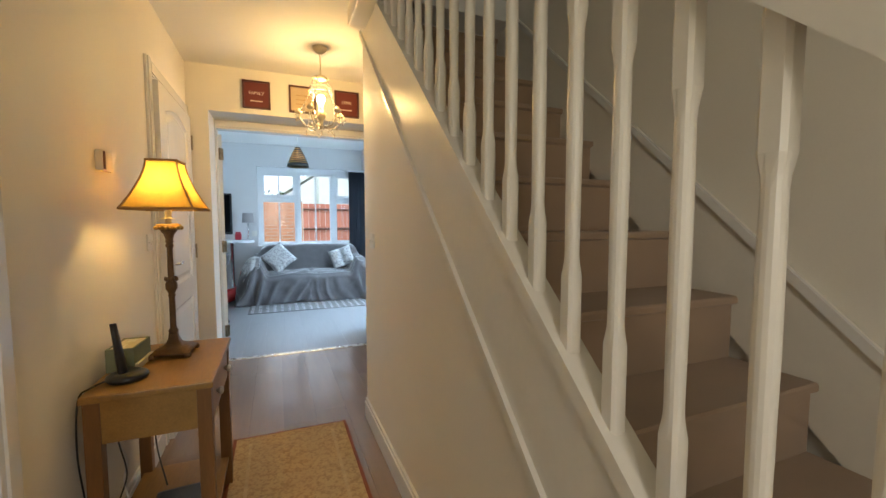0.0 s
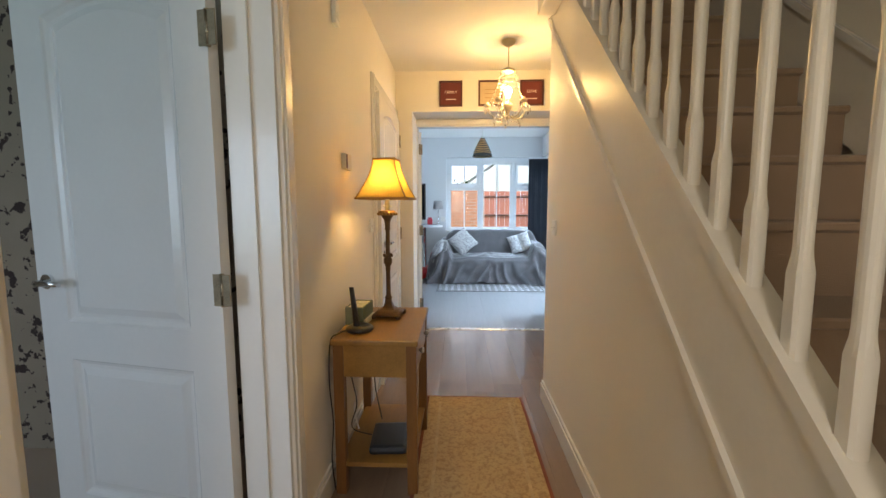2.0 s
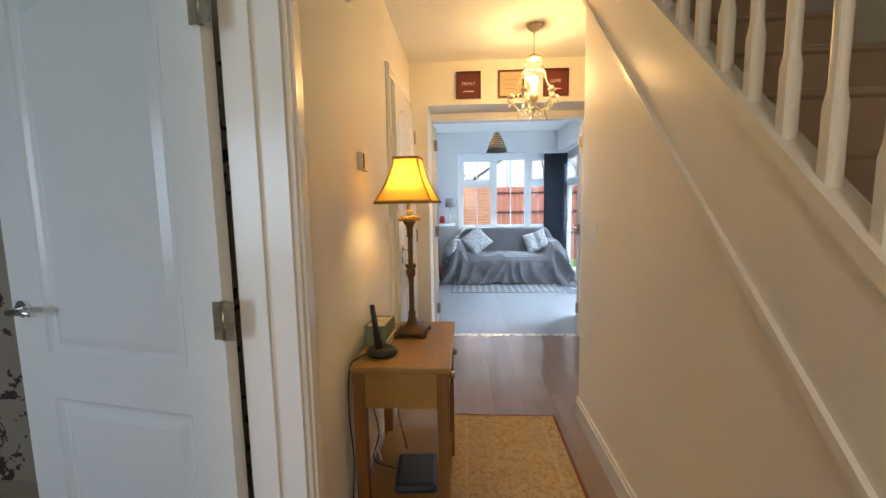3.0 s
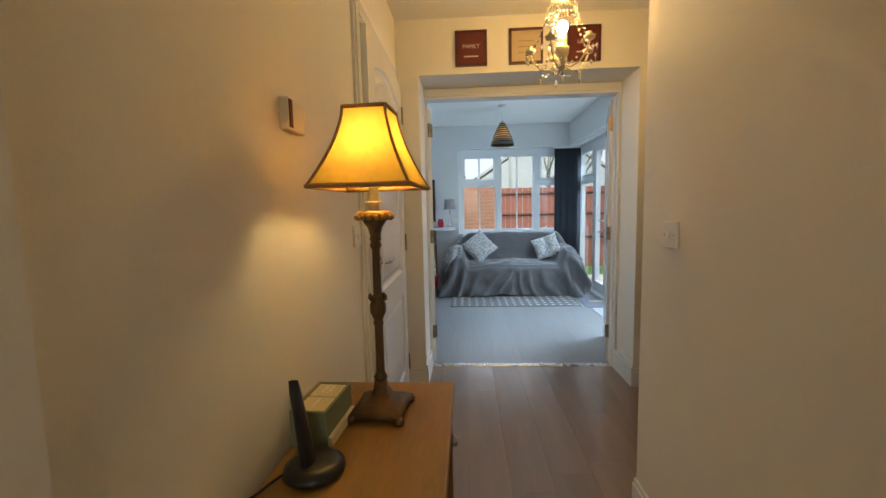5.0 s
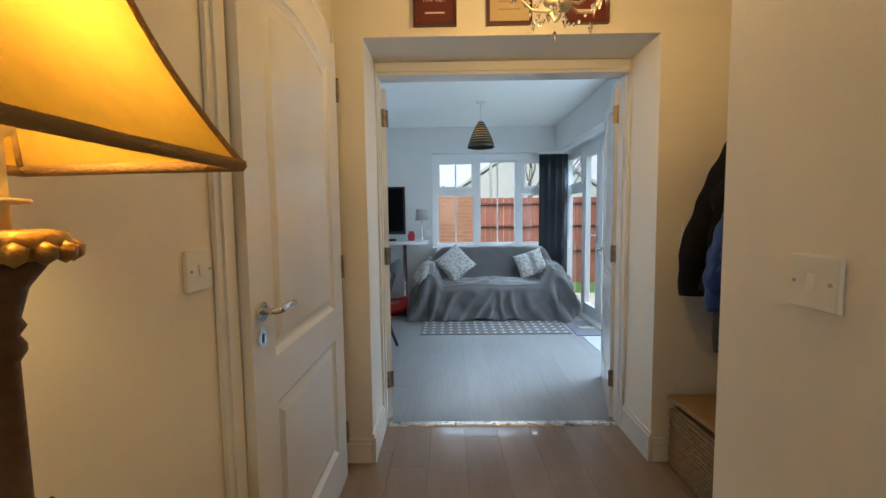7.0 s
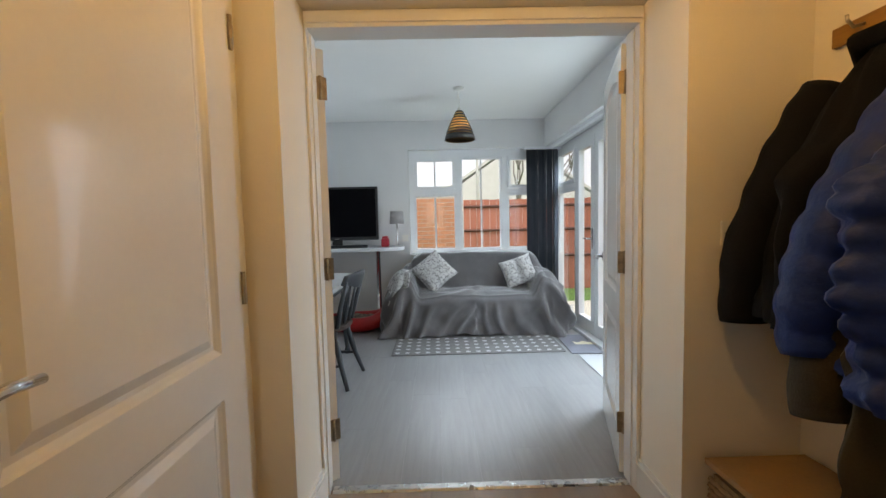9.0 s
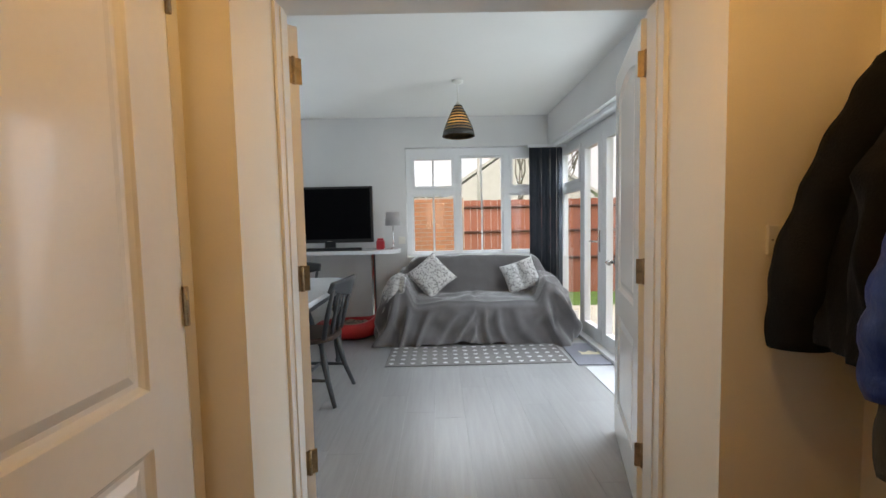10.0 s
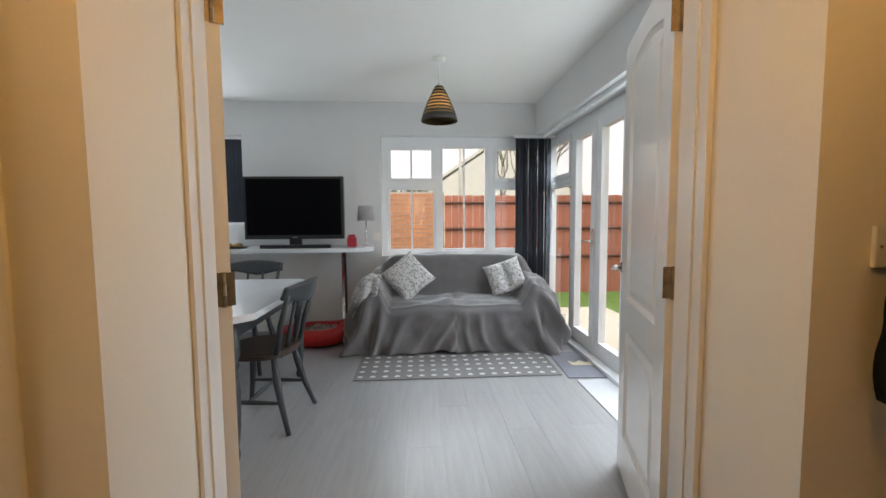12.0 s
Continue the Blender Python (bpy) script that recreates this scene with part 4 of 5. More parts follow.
def coat(name, label, material, cy, z0, z1, half, depth, folds, sleeve, quilt=0.0):
    c = thing(name, label, "coat", (1.468, cy, 0), "coats on the alcove wall")
    def fn(u, v):
        a = math.pi * (u - 0.5)
        z = z1 + (z0 - z1) * v
        spread = 0.16 + 0.84 * min(1, v / 0.42) ** 0.9
        w = half * spread * (1 + 0.06 * v)
        d = depth * (0.25 + 0.75 * min(1, v / 0.5) ** 0.9)
        fold = 1 + 0.08 * math.sin(folds * a + 3 * v) * min(1, v * 2) + 0.10 * noise.noise(Vector((7 * u, 5 * v + 2 * u, cy + 4))) + 0.025 * math.sin(21 * a + 9 * v + 4 * math.sin(6 * v)) + 0.10 * noise.noise(Vector((3 * u, 6 * v, cy)))
        if quilt:
            fold += quilt * abs(math.sin(math.pi * (v * 14 + 0.15 * math.sin(6 * u)))) ** 0.6
        return Vector((-d * math.cos(a) * fold, w * math.sin(a) * (1 + 0.05 * math.sin(9 * v)), z))
    part("body", sheet(fn, 40, 60), material, c)
    sy, sz = sleeve
    for q in (-1, 1):
        pts, rad = [], []
        for k in range(37):
            t = k / 36
            bend = 0.02 * noise.noise(Vector((q * 3, 5 * t, cy * 2)))
            pts.append((-depth * (0.35 + 0.5 * math.sin(1.9 * t)) + bend, q * half * (0.55 + 0.42 * math.sin(1.5 * t)) + bend, z1 - 0.13 + (sz - z1 + 0.13) * t))
            puff = 0.13 * abs(math.sin(math.pi * 8 * t)) if quilt else 0.13 * noise.noise(Vector((q, 11 * t, cy)))
            rad.append((0.082 - 0.016 * t) * (0.97 + puff))
        part("sleeve", tube(pts, rad, 14), material, c)
    part("collar", tube([(-0.05, -0.10, z1 - 0.06), (-0.12, -0.05, z1 - 0.02), (-0.13, 0.05, z1 - 0.02), (-0.05, 0.10, z1 - 0.06)], 0.03, 10), material, c)
    return c


coat("black_coat", "long black cloth coat hanging on the alcove wall", COATK, 3.40, 0.90, 1.70, 0.235, 0.36, 7, (0, 0.86))
bc = coat("blue_puffer_coat", "navy quilted puffer coat hanging in the alcove", COATB, 3.08, 0.84, 1.66, 0.22, 0.46, 5, (0, 0.86), 0.075)
coat("olive_coat", "long olive coat hanging below the navy one", COATO, 3.12, 0.42, 1.40, 0.18, 0.42, 6, (0, 0.70))
rackc = thing("coat_rack", "wooden coat rail with hooks behind the coats", "coat rack", (0, 0, 0))
part("rail", boxes((1.452, 1.4685, 2.80, 3.65, 1.74, 1.80), bevel=0.003), OAK, rackc)
for y in (2.9, 3.06, 3.22, 3.40, 3.55):
    part("hook", tube([(1.452, y, 1.775), (1.42, y, 1.765), (1.40, y, 1.785), (1.398, y, 1.80)], 0.005, 8), STEEL, rackc)

# ---- living room: windows and patio doors ----
def glazed(parent, axis, a0, a1, z0, z1, w, at, d=0.05, name="sash", bar=False):
    """A sash in the plane at 'at': axis x runs along the window wall, y along the patio wall."""
    def bx(bm, p, q, r, s, lo, hi):
        return box(bm, p, q, lo, hi, r, s) if axis == "x" else box(bm, lo, hi, p, q, r, s)
    bm = bmesh.new()
    bx(bm, a0, a0 + w, z0, z1, at, at + d), bx(bm, a1 - w, a1, z0, z1, at, at + d)
    bx(bm, a0 + w, a1 - w, z0, z0 + w, at, at + d), bx(bm, a0 + w, a1 - w, z1 - w, z1, at, at + d)
    f = part(name, bm, UPVC, parent)
    bm = bmesh.new()
    bx(bm, a0 + w, a1 - w, z0 + w, z1 - w, at + d * 0.45, at + d * 0.55)
    pane = part("pane", bm, GLASS, f, "clear window glass")
    pane.visible_shadow = False
    if bar:
        bm = bmesh.new()
        m = (a0 + a1) / 2
        bx(bm, m - 0.011, m + 0.011, z0 + w, z1 - w, at + d * 0.3, at + d * 0.42)
        part("glazing_bar", bm, UPVC, f)
    return f


win = thing("window_1", "white plastic casement window over the garden fence", "window", kind="structure")
FY = BY + 0.09
part("window_frame", boxes((WX0 + 0.002, WX0 + 0.062, FY, FY + 0.07, WZ0, WZ1 - 0.002), (WX0 + 0.062, 1.78, FY, FY + 0.07, WZ1 - 0.095, WZ1 - 0.002), (WX0 + 0.062, 1.78, FY, FY + 0.07, WZ0, WZ0 + 0.06),
     (0.415, 0.475, FY, FY + 0.07, WZ0 + 0.06, WZ1 - 0.095), (1.005, 1.075, FY, FY + 0.07, WZ0 + 0.06, WZ1 - 0.095), (WX0 + 0.062, 0.415, FY, FY + 0.07, 1.575, 1.635), (1.075, 1.72, FY, FY + 0.07, 1.575, 1.635)), UPVC, win)
glazed(win, "x", WX0 + 0.064, 0.413, 1.637, WZ1 - 0.097, 0.042, FY - 0.012, 0.06, "casement", True)
glazed(win, "x", WX0 + 0.064, 0.413, WZ0 + 0.062, 1.573, 0.022, FY + 0.01, 0.05, "fixed_light", True)
glazed(win, "x", 0.477, 1.003, WZ0 + 0.062, WZ1 - 0.097, 0.022, FY + 0.01, 0.05, "fixed_light", True)
glazed(win, "x", 1.077, 1.70, 1.637, WZ1 - 0.097, 0.042, FY - 0.012, 0.06, "casement", True)
glazed(win, "x", 1.077, 1.70, WZ0 + 0.062, 1.573, 0.022, FY + 0.01, 0.05, "fixed_light", True)
part("window_sill", boxes((WX0 + 0.003, 1.70, BY - 0.03, FY, WZ0, WZ0 + 0.025), bevel=0.004), GLOSS, win)
part("casement_handle", boxes((0.13, 0.16, FY - 0.03, FY - 0.012, 1.64, 1.665), (0.13, 0.23, FY - 0.042, FY - 0.03, 1.645, 1.66)), UPVC, win)

pat = thing("patio_doors", "white plastic glazed patio doors beside a fixed side light", "patio doors", kind="structure")
GX = PX + 0.20
part("frame", boxes((GX, GX + 0.07, PY0, BY + 0.16, WZ1 - 0.085, WZ1 - 0.002), (GX, GX + 0.07, PY0, BY + 0.16, 0, 0.075), (GX, GX + 0.07, BY + 0.06, BY + 0.16, 0.075, WZ1 - 0.085),
     (GX, GX + 0.07, 6.83, 6.89, 0.075, WZ1 - 0.085), (GX, GX + 0.07, 5.69, 5.75, 0.075, WZ1 - 0.085), (GX, GX + 0.07, PY0, PY0 + 0.05, 0.075, WZ1 - 0.085), (GX, GX + 0.07, 6.89, BY + 0.06, 1.575, 1.635)), UPVC, pat)
d1 = glazed(pat, "y", 6.295, 6.826, 0.08, WZ1 - 0.088, 0.092, GX - 0.014, 0.065, "door_leaf")
d2 = glazed(pat, "y", 5.754, 6.285, 0.08, WZ1 - 0.088, 0.092, GX - 0.014, 0.065, "door_leaf")
glazed(pat, "y", 6.892, BY + 0.058, 1.637, WZ1 - 0.088, 0.04, GX - 0.010, 0.06, "casement")
glazed(pat, "y", 6.892, BY + 0.058, 0.08, 1.573, 0.025, GX + 0.005, 0.05, "fixed_light")
glazed(pat, "y", PY0 + 0.052, 5.688, 0.08, WZ1 - 0.088, 0.025, GX + 0.005, 0.05, "fixed_light")
part("lever", tube([(GX - 0.014, 6.33, 1.02), (GX - 0.06, 6.33, 1.02), (GX - 0.065, 6.35, 1.02), (GX - 0.065, 6.45, 1.02)], 0.009, 8), CHROME, d1)
part("lever_plate", boxes((GX - 0.022, GX - 0.0145, 6.315, 6.345, 0.92, 1.13), bevel=0.003), CHROME, d1)
part("head_track", boxes((PX + 0.05, PX + 0.09, PY0, BY + 0.02, WZ1 - 0.035, WZ1 - 0.003)), UPVC, pat)
part("threshold", boxes((PX + 0.12, GX - 0.001, PY0, BY, 0.0, 0.035), bevel=0.004), UPVC, pat)

kw = thing("window_2", "white kitchen window beside a dark stacked blind", "window", kind="structure")
part("window_frame", boxes((-2.748, -2.69, FY, FY + 0.07, 1.152, 2.133), (-1.72, -1.662, FY, FY + 0.07, 1.152, 2.133), (-2.69, -1.72, FY, FY + 0.07, 2.07, 2.133), (-2.69, -1.72, FY, FY + 0.07, 1.152, 1.21)), UPVC, kw)
glazed(kw, "x", -2.688, -1.722, 1.212, 2.068, 0.03, FY + 0.01, 0.05, "fixed_light")
part("window_sill", boxes((-2.747, -1.663, BY - 0.02, FY, 1.151, 1.172)), GLOSS, kw)
frw = thing("window_3", "white front room window", "window", kind="structure")
part("window_frame", boxes((-3.1, -3.04, -1.38, -1.34, 0.8, 2.0), (-1.36, -1.3, -1.38, -1.34, 0.8, 2.0), (-3.04, -1.36, -1.38, -1.34, 1.94, 2.0), (-3.04, -1.36, -1.38, -1.34, 0.8, 0.86)), UPVC, frw)


def blind(name, label, x0, x1, y, z0, z1, n, lean, dx=0.0):
    b = thing(name, label, "blind")
    part("head_rail", boxes((x0 - 0.02, x1 + 0.05, y - 0.02, y + 0.02, z1, z1 + 0.03)), UPVC, b)
    for k in range(n):
        x = x0 + (x1 - x0) * (k + 0.5) / n
        c, s = math.cos(radians(lean + 6 * math.sin(k * 2.3))), math.sin(radians(lean + 6 * math.sin(k * 2.3)))
        def fn(u, v):
            q = (u - 0.5) * 0.089
            bow = 0.006 * math.cos(math.pi * (u - 0.5))
            return Vector((x + q * c - bow * s, y + q * s + bow * c, z0 + (z1 - z0) * v))
        part("slat", sheet(fn, 4, 2, 0.0012), BLIND, b)
    return b


blind("vertical_blind", "charcoal vertical blind drawn aside in the window corner", 1.29, 1.68, BY - 0.075, 0.12, 2.095, 11, 52)
blind("vertical_blind", "charcoal vertical blind stacked beside the kitchen window", -1.86, -1.68, BY + 0.03, 1.20, 2.09, 5, 20)

# ---- sofa, throw, cushions ----
sofa = thing("sofa", "two-seat sofa hidden under a grey fleece throw", "sofa", (0.56, 7.0, 0))
part("base", boxes((-0.84, 0.84, -0.34, 0.38, 0.06, 0.36), bevel=0.03), THROW, sofa)
part("backrest", boxes((-0.66, 0.76, 0.12, 0.38, 0.36, 0.74), bevel=0.05), THROW, sofa)
for x in (-0.74, 0.78):
    for y in (-0.30, 0.32):
        part("foot", lathe([(0.02, 0.0), (0.028, 0.06)], 12, x, y), DARKWD, sofa)


def ease(a, b, x):
    t = min(1, max(0, (x - a) / (b - a)))
    return t * t * (3 - 2 * t)


SX0, SX1, SY0, SY1 = -0.335, 1.45, 6.585, 7.40


def crease(v, sharp=0.6):
    """A fold profile: broad hollows between narrow crests, from -1 to 1."""
    c = 0.5 + 0.5 * math.sin(v)
    return 2 * (c ** (1 / sharp)) - 0.75


def sofa_top(x, y):
    """Height of the draped throw over seat, arms and back."""
    mid = (SX0 + SX1) / 2
    seat = 0.462 - 0.035 * ease(6.68, 6.57, y) - 0.022 * math.exp(-((x - mid) / 0.05) ** 2) * ease(6.6, 6.75, y) + 0.012 * math.cos((x - mid) * 5.5)
    arm = max(1 - ease(-0.16, -0.03, x), ease(1.15, 1.29, x))
    over = max(ease(-0.20, -0.36, x), ease(1.32, 1.47, x))
    za = 0.668 - 0.115 * over ** 2 - 0.075 * ease(6.70, 6.57, y)
    back = ease(7.00, 7.16, y + 0.02 * math.sin(4 * x))
    edge = max(ease(-0.02, -0.34, x), ease(1.28, 1.47, x))
    zb = 0.845 + 0.012 * math.sin(3.1 * x) - 0.21 * edge
    z = seat + (za - seat) * arm
    z = max(z, z + (zb - z) * back)
    w = noise.noise(Vector((x * 5, y * 4, 0.3))) * 0.016
    slant = x * 19 + y * 13 + 4 * noise.noise(Vector((x * 2.2, y * 2.6, 3)))
    w += 0.016 * crease(slant) * (0.25 + 0.75 * arm) * (1 - 0.6 * back)
    w += 0.018 * back * crease(24 * (x + 0.5 * (z - 0.5)) + 5 * noise.noise(Vector((x * 2, z * 3, 1)))) * ease(0.86, 0.70, z)
    w += 0.010 * (1 - arm) * (1 - back) * crease(x * 9 - y * 22 + 5 * noise.noise(Vector((x * 1.6, y * 2, 7))))
    return z + w


def throw_mesh():
    bm = bmesh.new()
    nx, ny, nd = 150, 70, 34
    P = {}
    for i in range(nx + 1):
        for j in range(ny + 1):
            x, y = SX0 + (SX1 - SX0) * i / nx, SY0 + (SY1 - SY0) * j / ny
            P[i, j] = bm.verts.new((x, y, sofa_top(x, y)))
    for i in range(nx):
        for j in range(ny):
            bm.faces.new((P[i, j], P[i + 1, j], P[i + 1, j + 1], P[i, j + 1]))
    rim = [(0, j) for j in range(ny, 0, -1)] + [(i, 0) for i in range(nx)] + [(nx, j) for j in range(0, ny + 1)]
    run, outs = [0.0], []
    for n, (i, j) in enumerate(rim):
        if n:
            run.append(run[-1] + (P[rim[n]].co.xy - P[rim[n - 1]].co.xy).length)
        ox = -1.0 if i == 0 else (1.0 if i == nx else 0.0)
        oy = -1.0 if j == 0 else 0.0
        if j < 7 and i in (0, nx):
            oy = -(7 - j) / 7
        if i < 9 and j == 0:
            ox = -(9 - i) / 9
        if i > nx - 9 and j == 0:
            ox = (i - nx + 9) / 9
        o = Vector((ox, oy, 0))
        outs.append(o.normalized() if o.length else o)
    front0, front1 = SY1 - SY0, SY1 - SY0 + SX1 - SX0
    rows = [[P[k] for k in rim]]
    for k in range(1, nd + 1):
        t, row = k / nd, []
        for n, key in enumerate(rim):
            base, s_, out = P[key].co, run[n], outs[n]
            near = max(math.exp(-((s_ - front0) / 0.20) ** 2), math.exp(-((s_ - front1) / 0.30) ** 2), 0.75 if key[0] in (0, nx) else 0.0)
            lean = 0.5 * t * (1 if s_ < (front0 + front1) / 2 else -1)
            wander = 4 * noise.noise(Vector((s_ * 1.5, 0.7 * t, 5)))
            fold = (0.015 + 0.036 * near) * crease(34 * (s_ + lean * 0.45) + wander * 2.2, 0.5) * ease(0.0, 0.5, t)
            fold += (0.014 + 0.010 * near) * math.sin(11 * (s_ - lean) + wander) * ease(0.1, 0.8, t)
            fold += 0.016 * noise.noise(Vector((s_ * 7, t * 4, 1))) * ease(0.0, 0.3, t)
            hem = 0.022 + 0.016 * math.sin(4.3 * s_ + 1.0) + 0.010 * math.sin(17 * s_)
            corner = 1.0 if (out.x and out.y) else 0.0
            flare = 0.045 * math.sin(0.5 * math.pi * ease(0, 0.25, t)) + 0.045 * t + corner * 0.035 * t
            row.append(bm.verts.new((base.x + out.x * (flare + fold), base.y + out.y * (flare + fold), base.z - (base.z - hem) * t ** 1.15 - 0.003)))
        rows.append(row)
    for a, b in zip(rows, rows[1:]):
        for n in range(len(rim) - 1):
            bm.faces.new((a[n], b[n], b[n + 1], a[n + 1]))
    for f in bm.faces:
        f.smooth = True
    return bm


thr = thing("sofa_throw", "soft grey fleece throw draped over the whole sofa", "throw", (0, 0, 0))
part("cloth", throw_mesh(), THROW, thr)
fz = sheet(lambda u, v: Vector((-0.375 + 0.22 * v + 0.02 * math.sin(9 * u), 6.53 + 0.34 * u + 0.02 * math.sin(11 * v), sofa_top(-0.375 + 0.22 * v, 6.58 + 0.3 * u) + 0.014 + 0.012 * math.sin(14 * u + 6 * v) - 0.08 * ease(0.2, 0.0, u) - 0.06 * ease(0.2, 0, v))), 22, 14, 0.012)
part("fleece_lining", fz, CUSHION, thr, "turned-back pale mottled fleece side")


def cushion(m, w, h, label, crease=0.0):
    c = thing("cushion", label, "cushion", m, "cushions on the sofa")
    def half(sgn):
        def fn(u, v):
            a, b = u * 2 - 1, v * 2 - 1
            r = max(0.0, (1 - a ** 4) * (1 - b ** 4)) ** 0.5
            pin = 1 - 0.07 * (1 - abs(a)) * abs(b) - 0.0
            z = sgn * 0.075 * r + 0.004 * noise.noise(Vector((a * 8, b * 8, sgn)))
            z -= crease * r * math.exp(-(a * 5) ** 2)
            return Vector((a * w * (1 - 0.06 * (1 - b * b)), b * h * (1 - 0.06 * (1 - a * a)), z))
        return fn
    bm = sheet(half(1), 26, 26)
    b2 = sheet(half(-1), 26, 26)
    me = bpy.data.meshes.new("tmp")
    b2.to_mesh(me)
    b2.free()
    bm.from_mesh(me)
    bpy.data.meshes.remove(me)
    bmesh.ops.remove_doubles(bm, verts=bm.verts, dist=0.0008)
    for f in bm.faces:
        f.smooth = True
    part("cover", bm, CUSHION, c)
    return c


cushion(pose(0.115, 6.86, 0.665, 62, 0, 4) @ pose(0, 0, 0, 0, 0, 40), 0.195, 0.195, "mottled grey and white fur cushion tipped on its corner")
cushion(pose(1.08, 6.90, 0.645, 66, 0, -10) @ pose(0, 0, 0, 0, 0, 20), 0.185, 0.165, "creased mottled grey fur cushion against the sofa arm", 0.05)

# ---- rugs and mats ----
rug = thing("heart_rug", "grey rug with rows of small white hearts", "rug", (0, 0, 0))
part("base", boxes((-0.285, 1.325, 5.95, 6.50, 0.0008, 0.010), bevel=0.003), RUGG, rug)
hp = []
for k in range(16):
    a = 2 * math.pi * k / 16
    hp.append((0.021 * math.sin(a) ** 3 * 1.05, 0.021 * (13 * math.cos(a) - 5 * math.cos(2 * a) - 2 * math.cos(3 * a) - math.cos(4 * a)) / 16))
heart = None
for i in range(17):
    for j in range(5):
        x, y = -0.235 + i * 0.0945, 6.005 + j * 0.108
        if heart is None:
            heart = part("heart", prism(hp, "z", 0.0, 0.003), HEARTW, rug)
            ob = heart
        else:
            ob = new("heart", heart.data)
            ob.parent = rug
        ob.location = (x, y, 0.0095)
        ob.rotation_euler = (0, 0, math.pi * ((i + j) % 2) + 0.06 * math.sin(7 * i + j))
dm = thing("doormat", "slate grey doormat with a pale crown shape by the patio doors", "doormat", pose(1.57, 6.175, 0, 0, 0, -3))
part("mat_body", boxes((-0.20, 0.20, -0.30, 0.30, 0.0008, 0.009), bevel=0.003), MATG, dm)
part("motif", prism([(-0.09, -0.04), (0.09, -0.04), (0.10, 0.06), (0.05, 0.02), (0.0, 0.07), (-0.05, 0.02), (-0.10, 0.06)], "z", 0.0085, 0.0105), THERMO, dm, "pale crown-shaped motif")
solid("pale_mat", boxes((1.40, 1.64, 4.95, 5.84, 0.0008, 0.007), bevel=0.002), TILEW, "pale flat mat beside the patio doors", "mat", "thing")

# ---- bar, television and what stands on it ----
bar = thing("breakfast_bar", "white rounded breakfast bar on a chrome leg", "counter", (0, 0, 0))
out = [(-3.28, 6.88), (-0.50, 6.88)] + [(-0.50 + 0.265 * math.sin(a), 7.145 - 0.265 * math.cos(a)) for a in [math.pi * k / 14 for k in range(1, 14)]] + [(-0.50, 7.41), (-0.50, 7.445), (-3.28, 7.445)]
bm = prism(out, "z", 0.905, 0.945)
part("worktop", bm, TABLEW, bar)
part("leg", lathe([(0.045, 0.001), (0.045, 0.008), (0.028, 0.012), (0.028, 0.895), (0.045, 0.897), (0.045, 0.9045)], 24, -0.555, 7.16), CHROME, bar)
tv = thing("television", "black flat-screen television, switched off, on the bar", "television", pose(-1.02, 7.12, 0.945))
part("casing", boxes((-0.49, 0.49, -0.035, 0.03, 0.085, 0.71), bevel=0.006), BLACKP, tv)
part("screen", boxes((-0.465, 0.465, -0.037, -0.034, 0.125, 0.685)), SCREEN, tv)
part("stand", boxes((-0.25, 0.25, -0.13, 0.13, 0.0, 0.02), (-0.06, 0.06, -0.02, 0.02, 0.02, 0.10), bevel=0.005), BLACKP, tv)
part("maker_mark", boxes((-0.025, 0.025, -0.0365, -0.0348, 0.10, 0.106)), STEEL, tv)
part("soundbar", boxes((-0.30, 0.38, -0.17, -0.134, 0.0, 0.035), bevel=0.006), BLACKP, tv)
sl = thing("small_lamp", "small unlit lamp with a grey drum shade on the bar", "lamp", pose(-0.315, 7.14, 0.945))
part("base", lathe([(0.038, 0.0), (0.038, 0.008), (0.010, 0.018), (0.007, 0.03), (0.012, 0.06), (0.007, 0.085), (0.012, 0.12), (0.007, 0.15), (0.007, 0.26)], 20), CHROME, sl)
bm = lathe([(0.088, 0.265), (0.076, 0.415), (0.073, 0.415), (0.085, 0.265)], 28)
part("shade", bm, SHADEG, sl, "grey fabric drum shade")
can = thing("red_canister", "small red lidded canister on the bar", "canister", pose(-0.455, 7.10, 0.945))
part("body", boxes((-0.045, 0.045, -0.04, 0.04, 0, 0.10), bevel=0.012), REDC, can)
part("lid", boxes((-0.035, 0.035, -0.03, 0.03, 0.1, 0.125), bevel=0.01), REDC, can)
tray = thing("tray", "dark round tray with pastries on the bar", "tray", pose(-1.60, 7.05, 0.945))
part("dish", lathe([(0.0, 0.002), (0.10, 0.002), (0.14, 0.016), (0.145, 0.018), (0.10, 0.008), (0.0, 0.006)], 28), BLACKP, tray)
for k, (x, y, r) in enumerate(((-0.05, 0.0, 0.042), (0.03, -0.03, 0.038), (0.02, 0.05, 0.04))):
    part("pastry", lathe([(0.0, 0.006), (r, 0.012), (r * 0.95, 0.035), (r * 0.5, 0.05), (0.0, 0.052)], 14, x, y), LIDW, tray)
so = thing("wall_socket", "white double socket on the window wall", "socket", pose(-0.245, BY, 1.03))
part("plate", boxes((-0.04, 0.04, -0.01, 0, -0.043, 0.043), bevel=0.003), PLASTICW, so)
part("rocker", boxes((-0.012, 0.012, -0.013, -0.01, 0.005, 0.025)), PLASTICW, so)

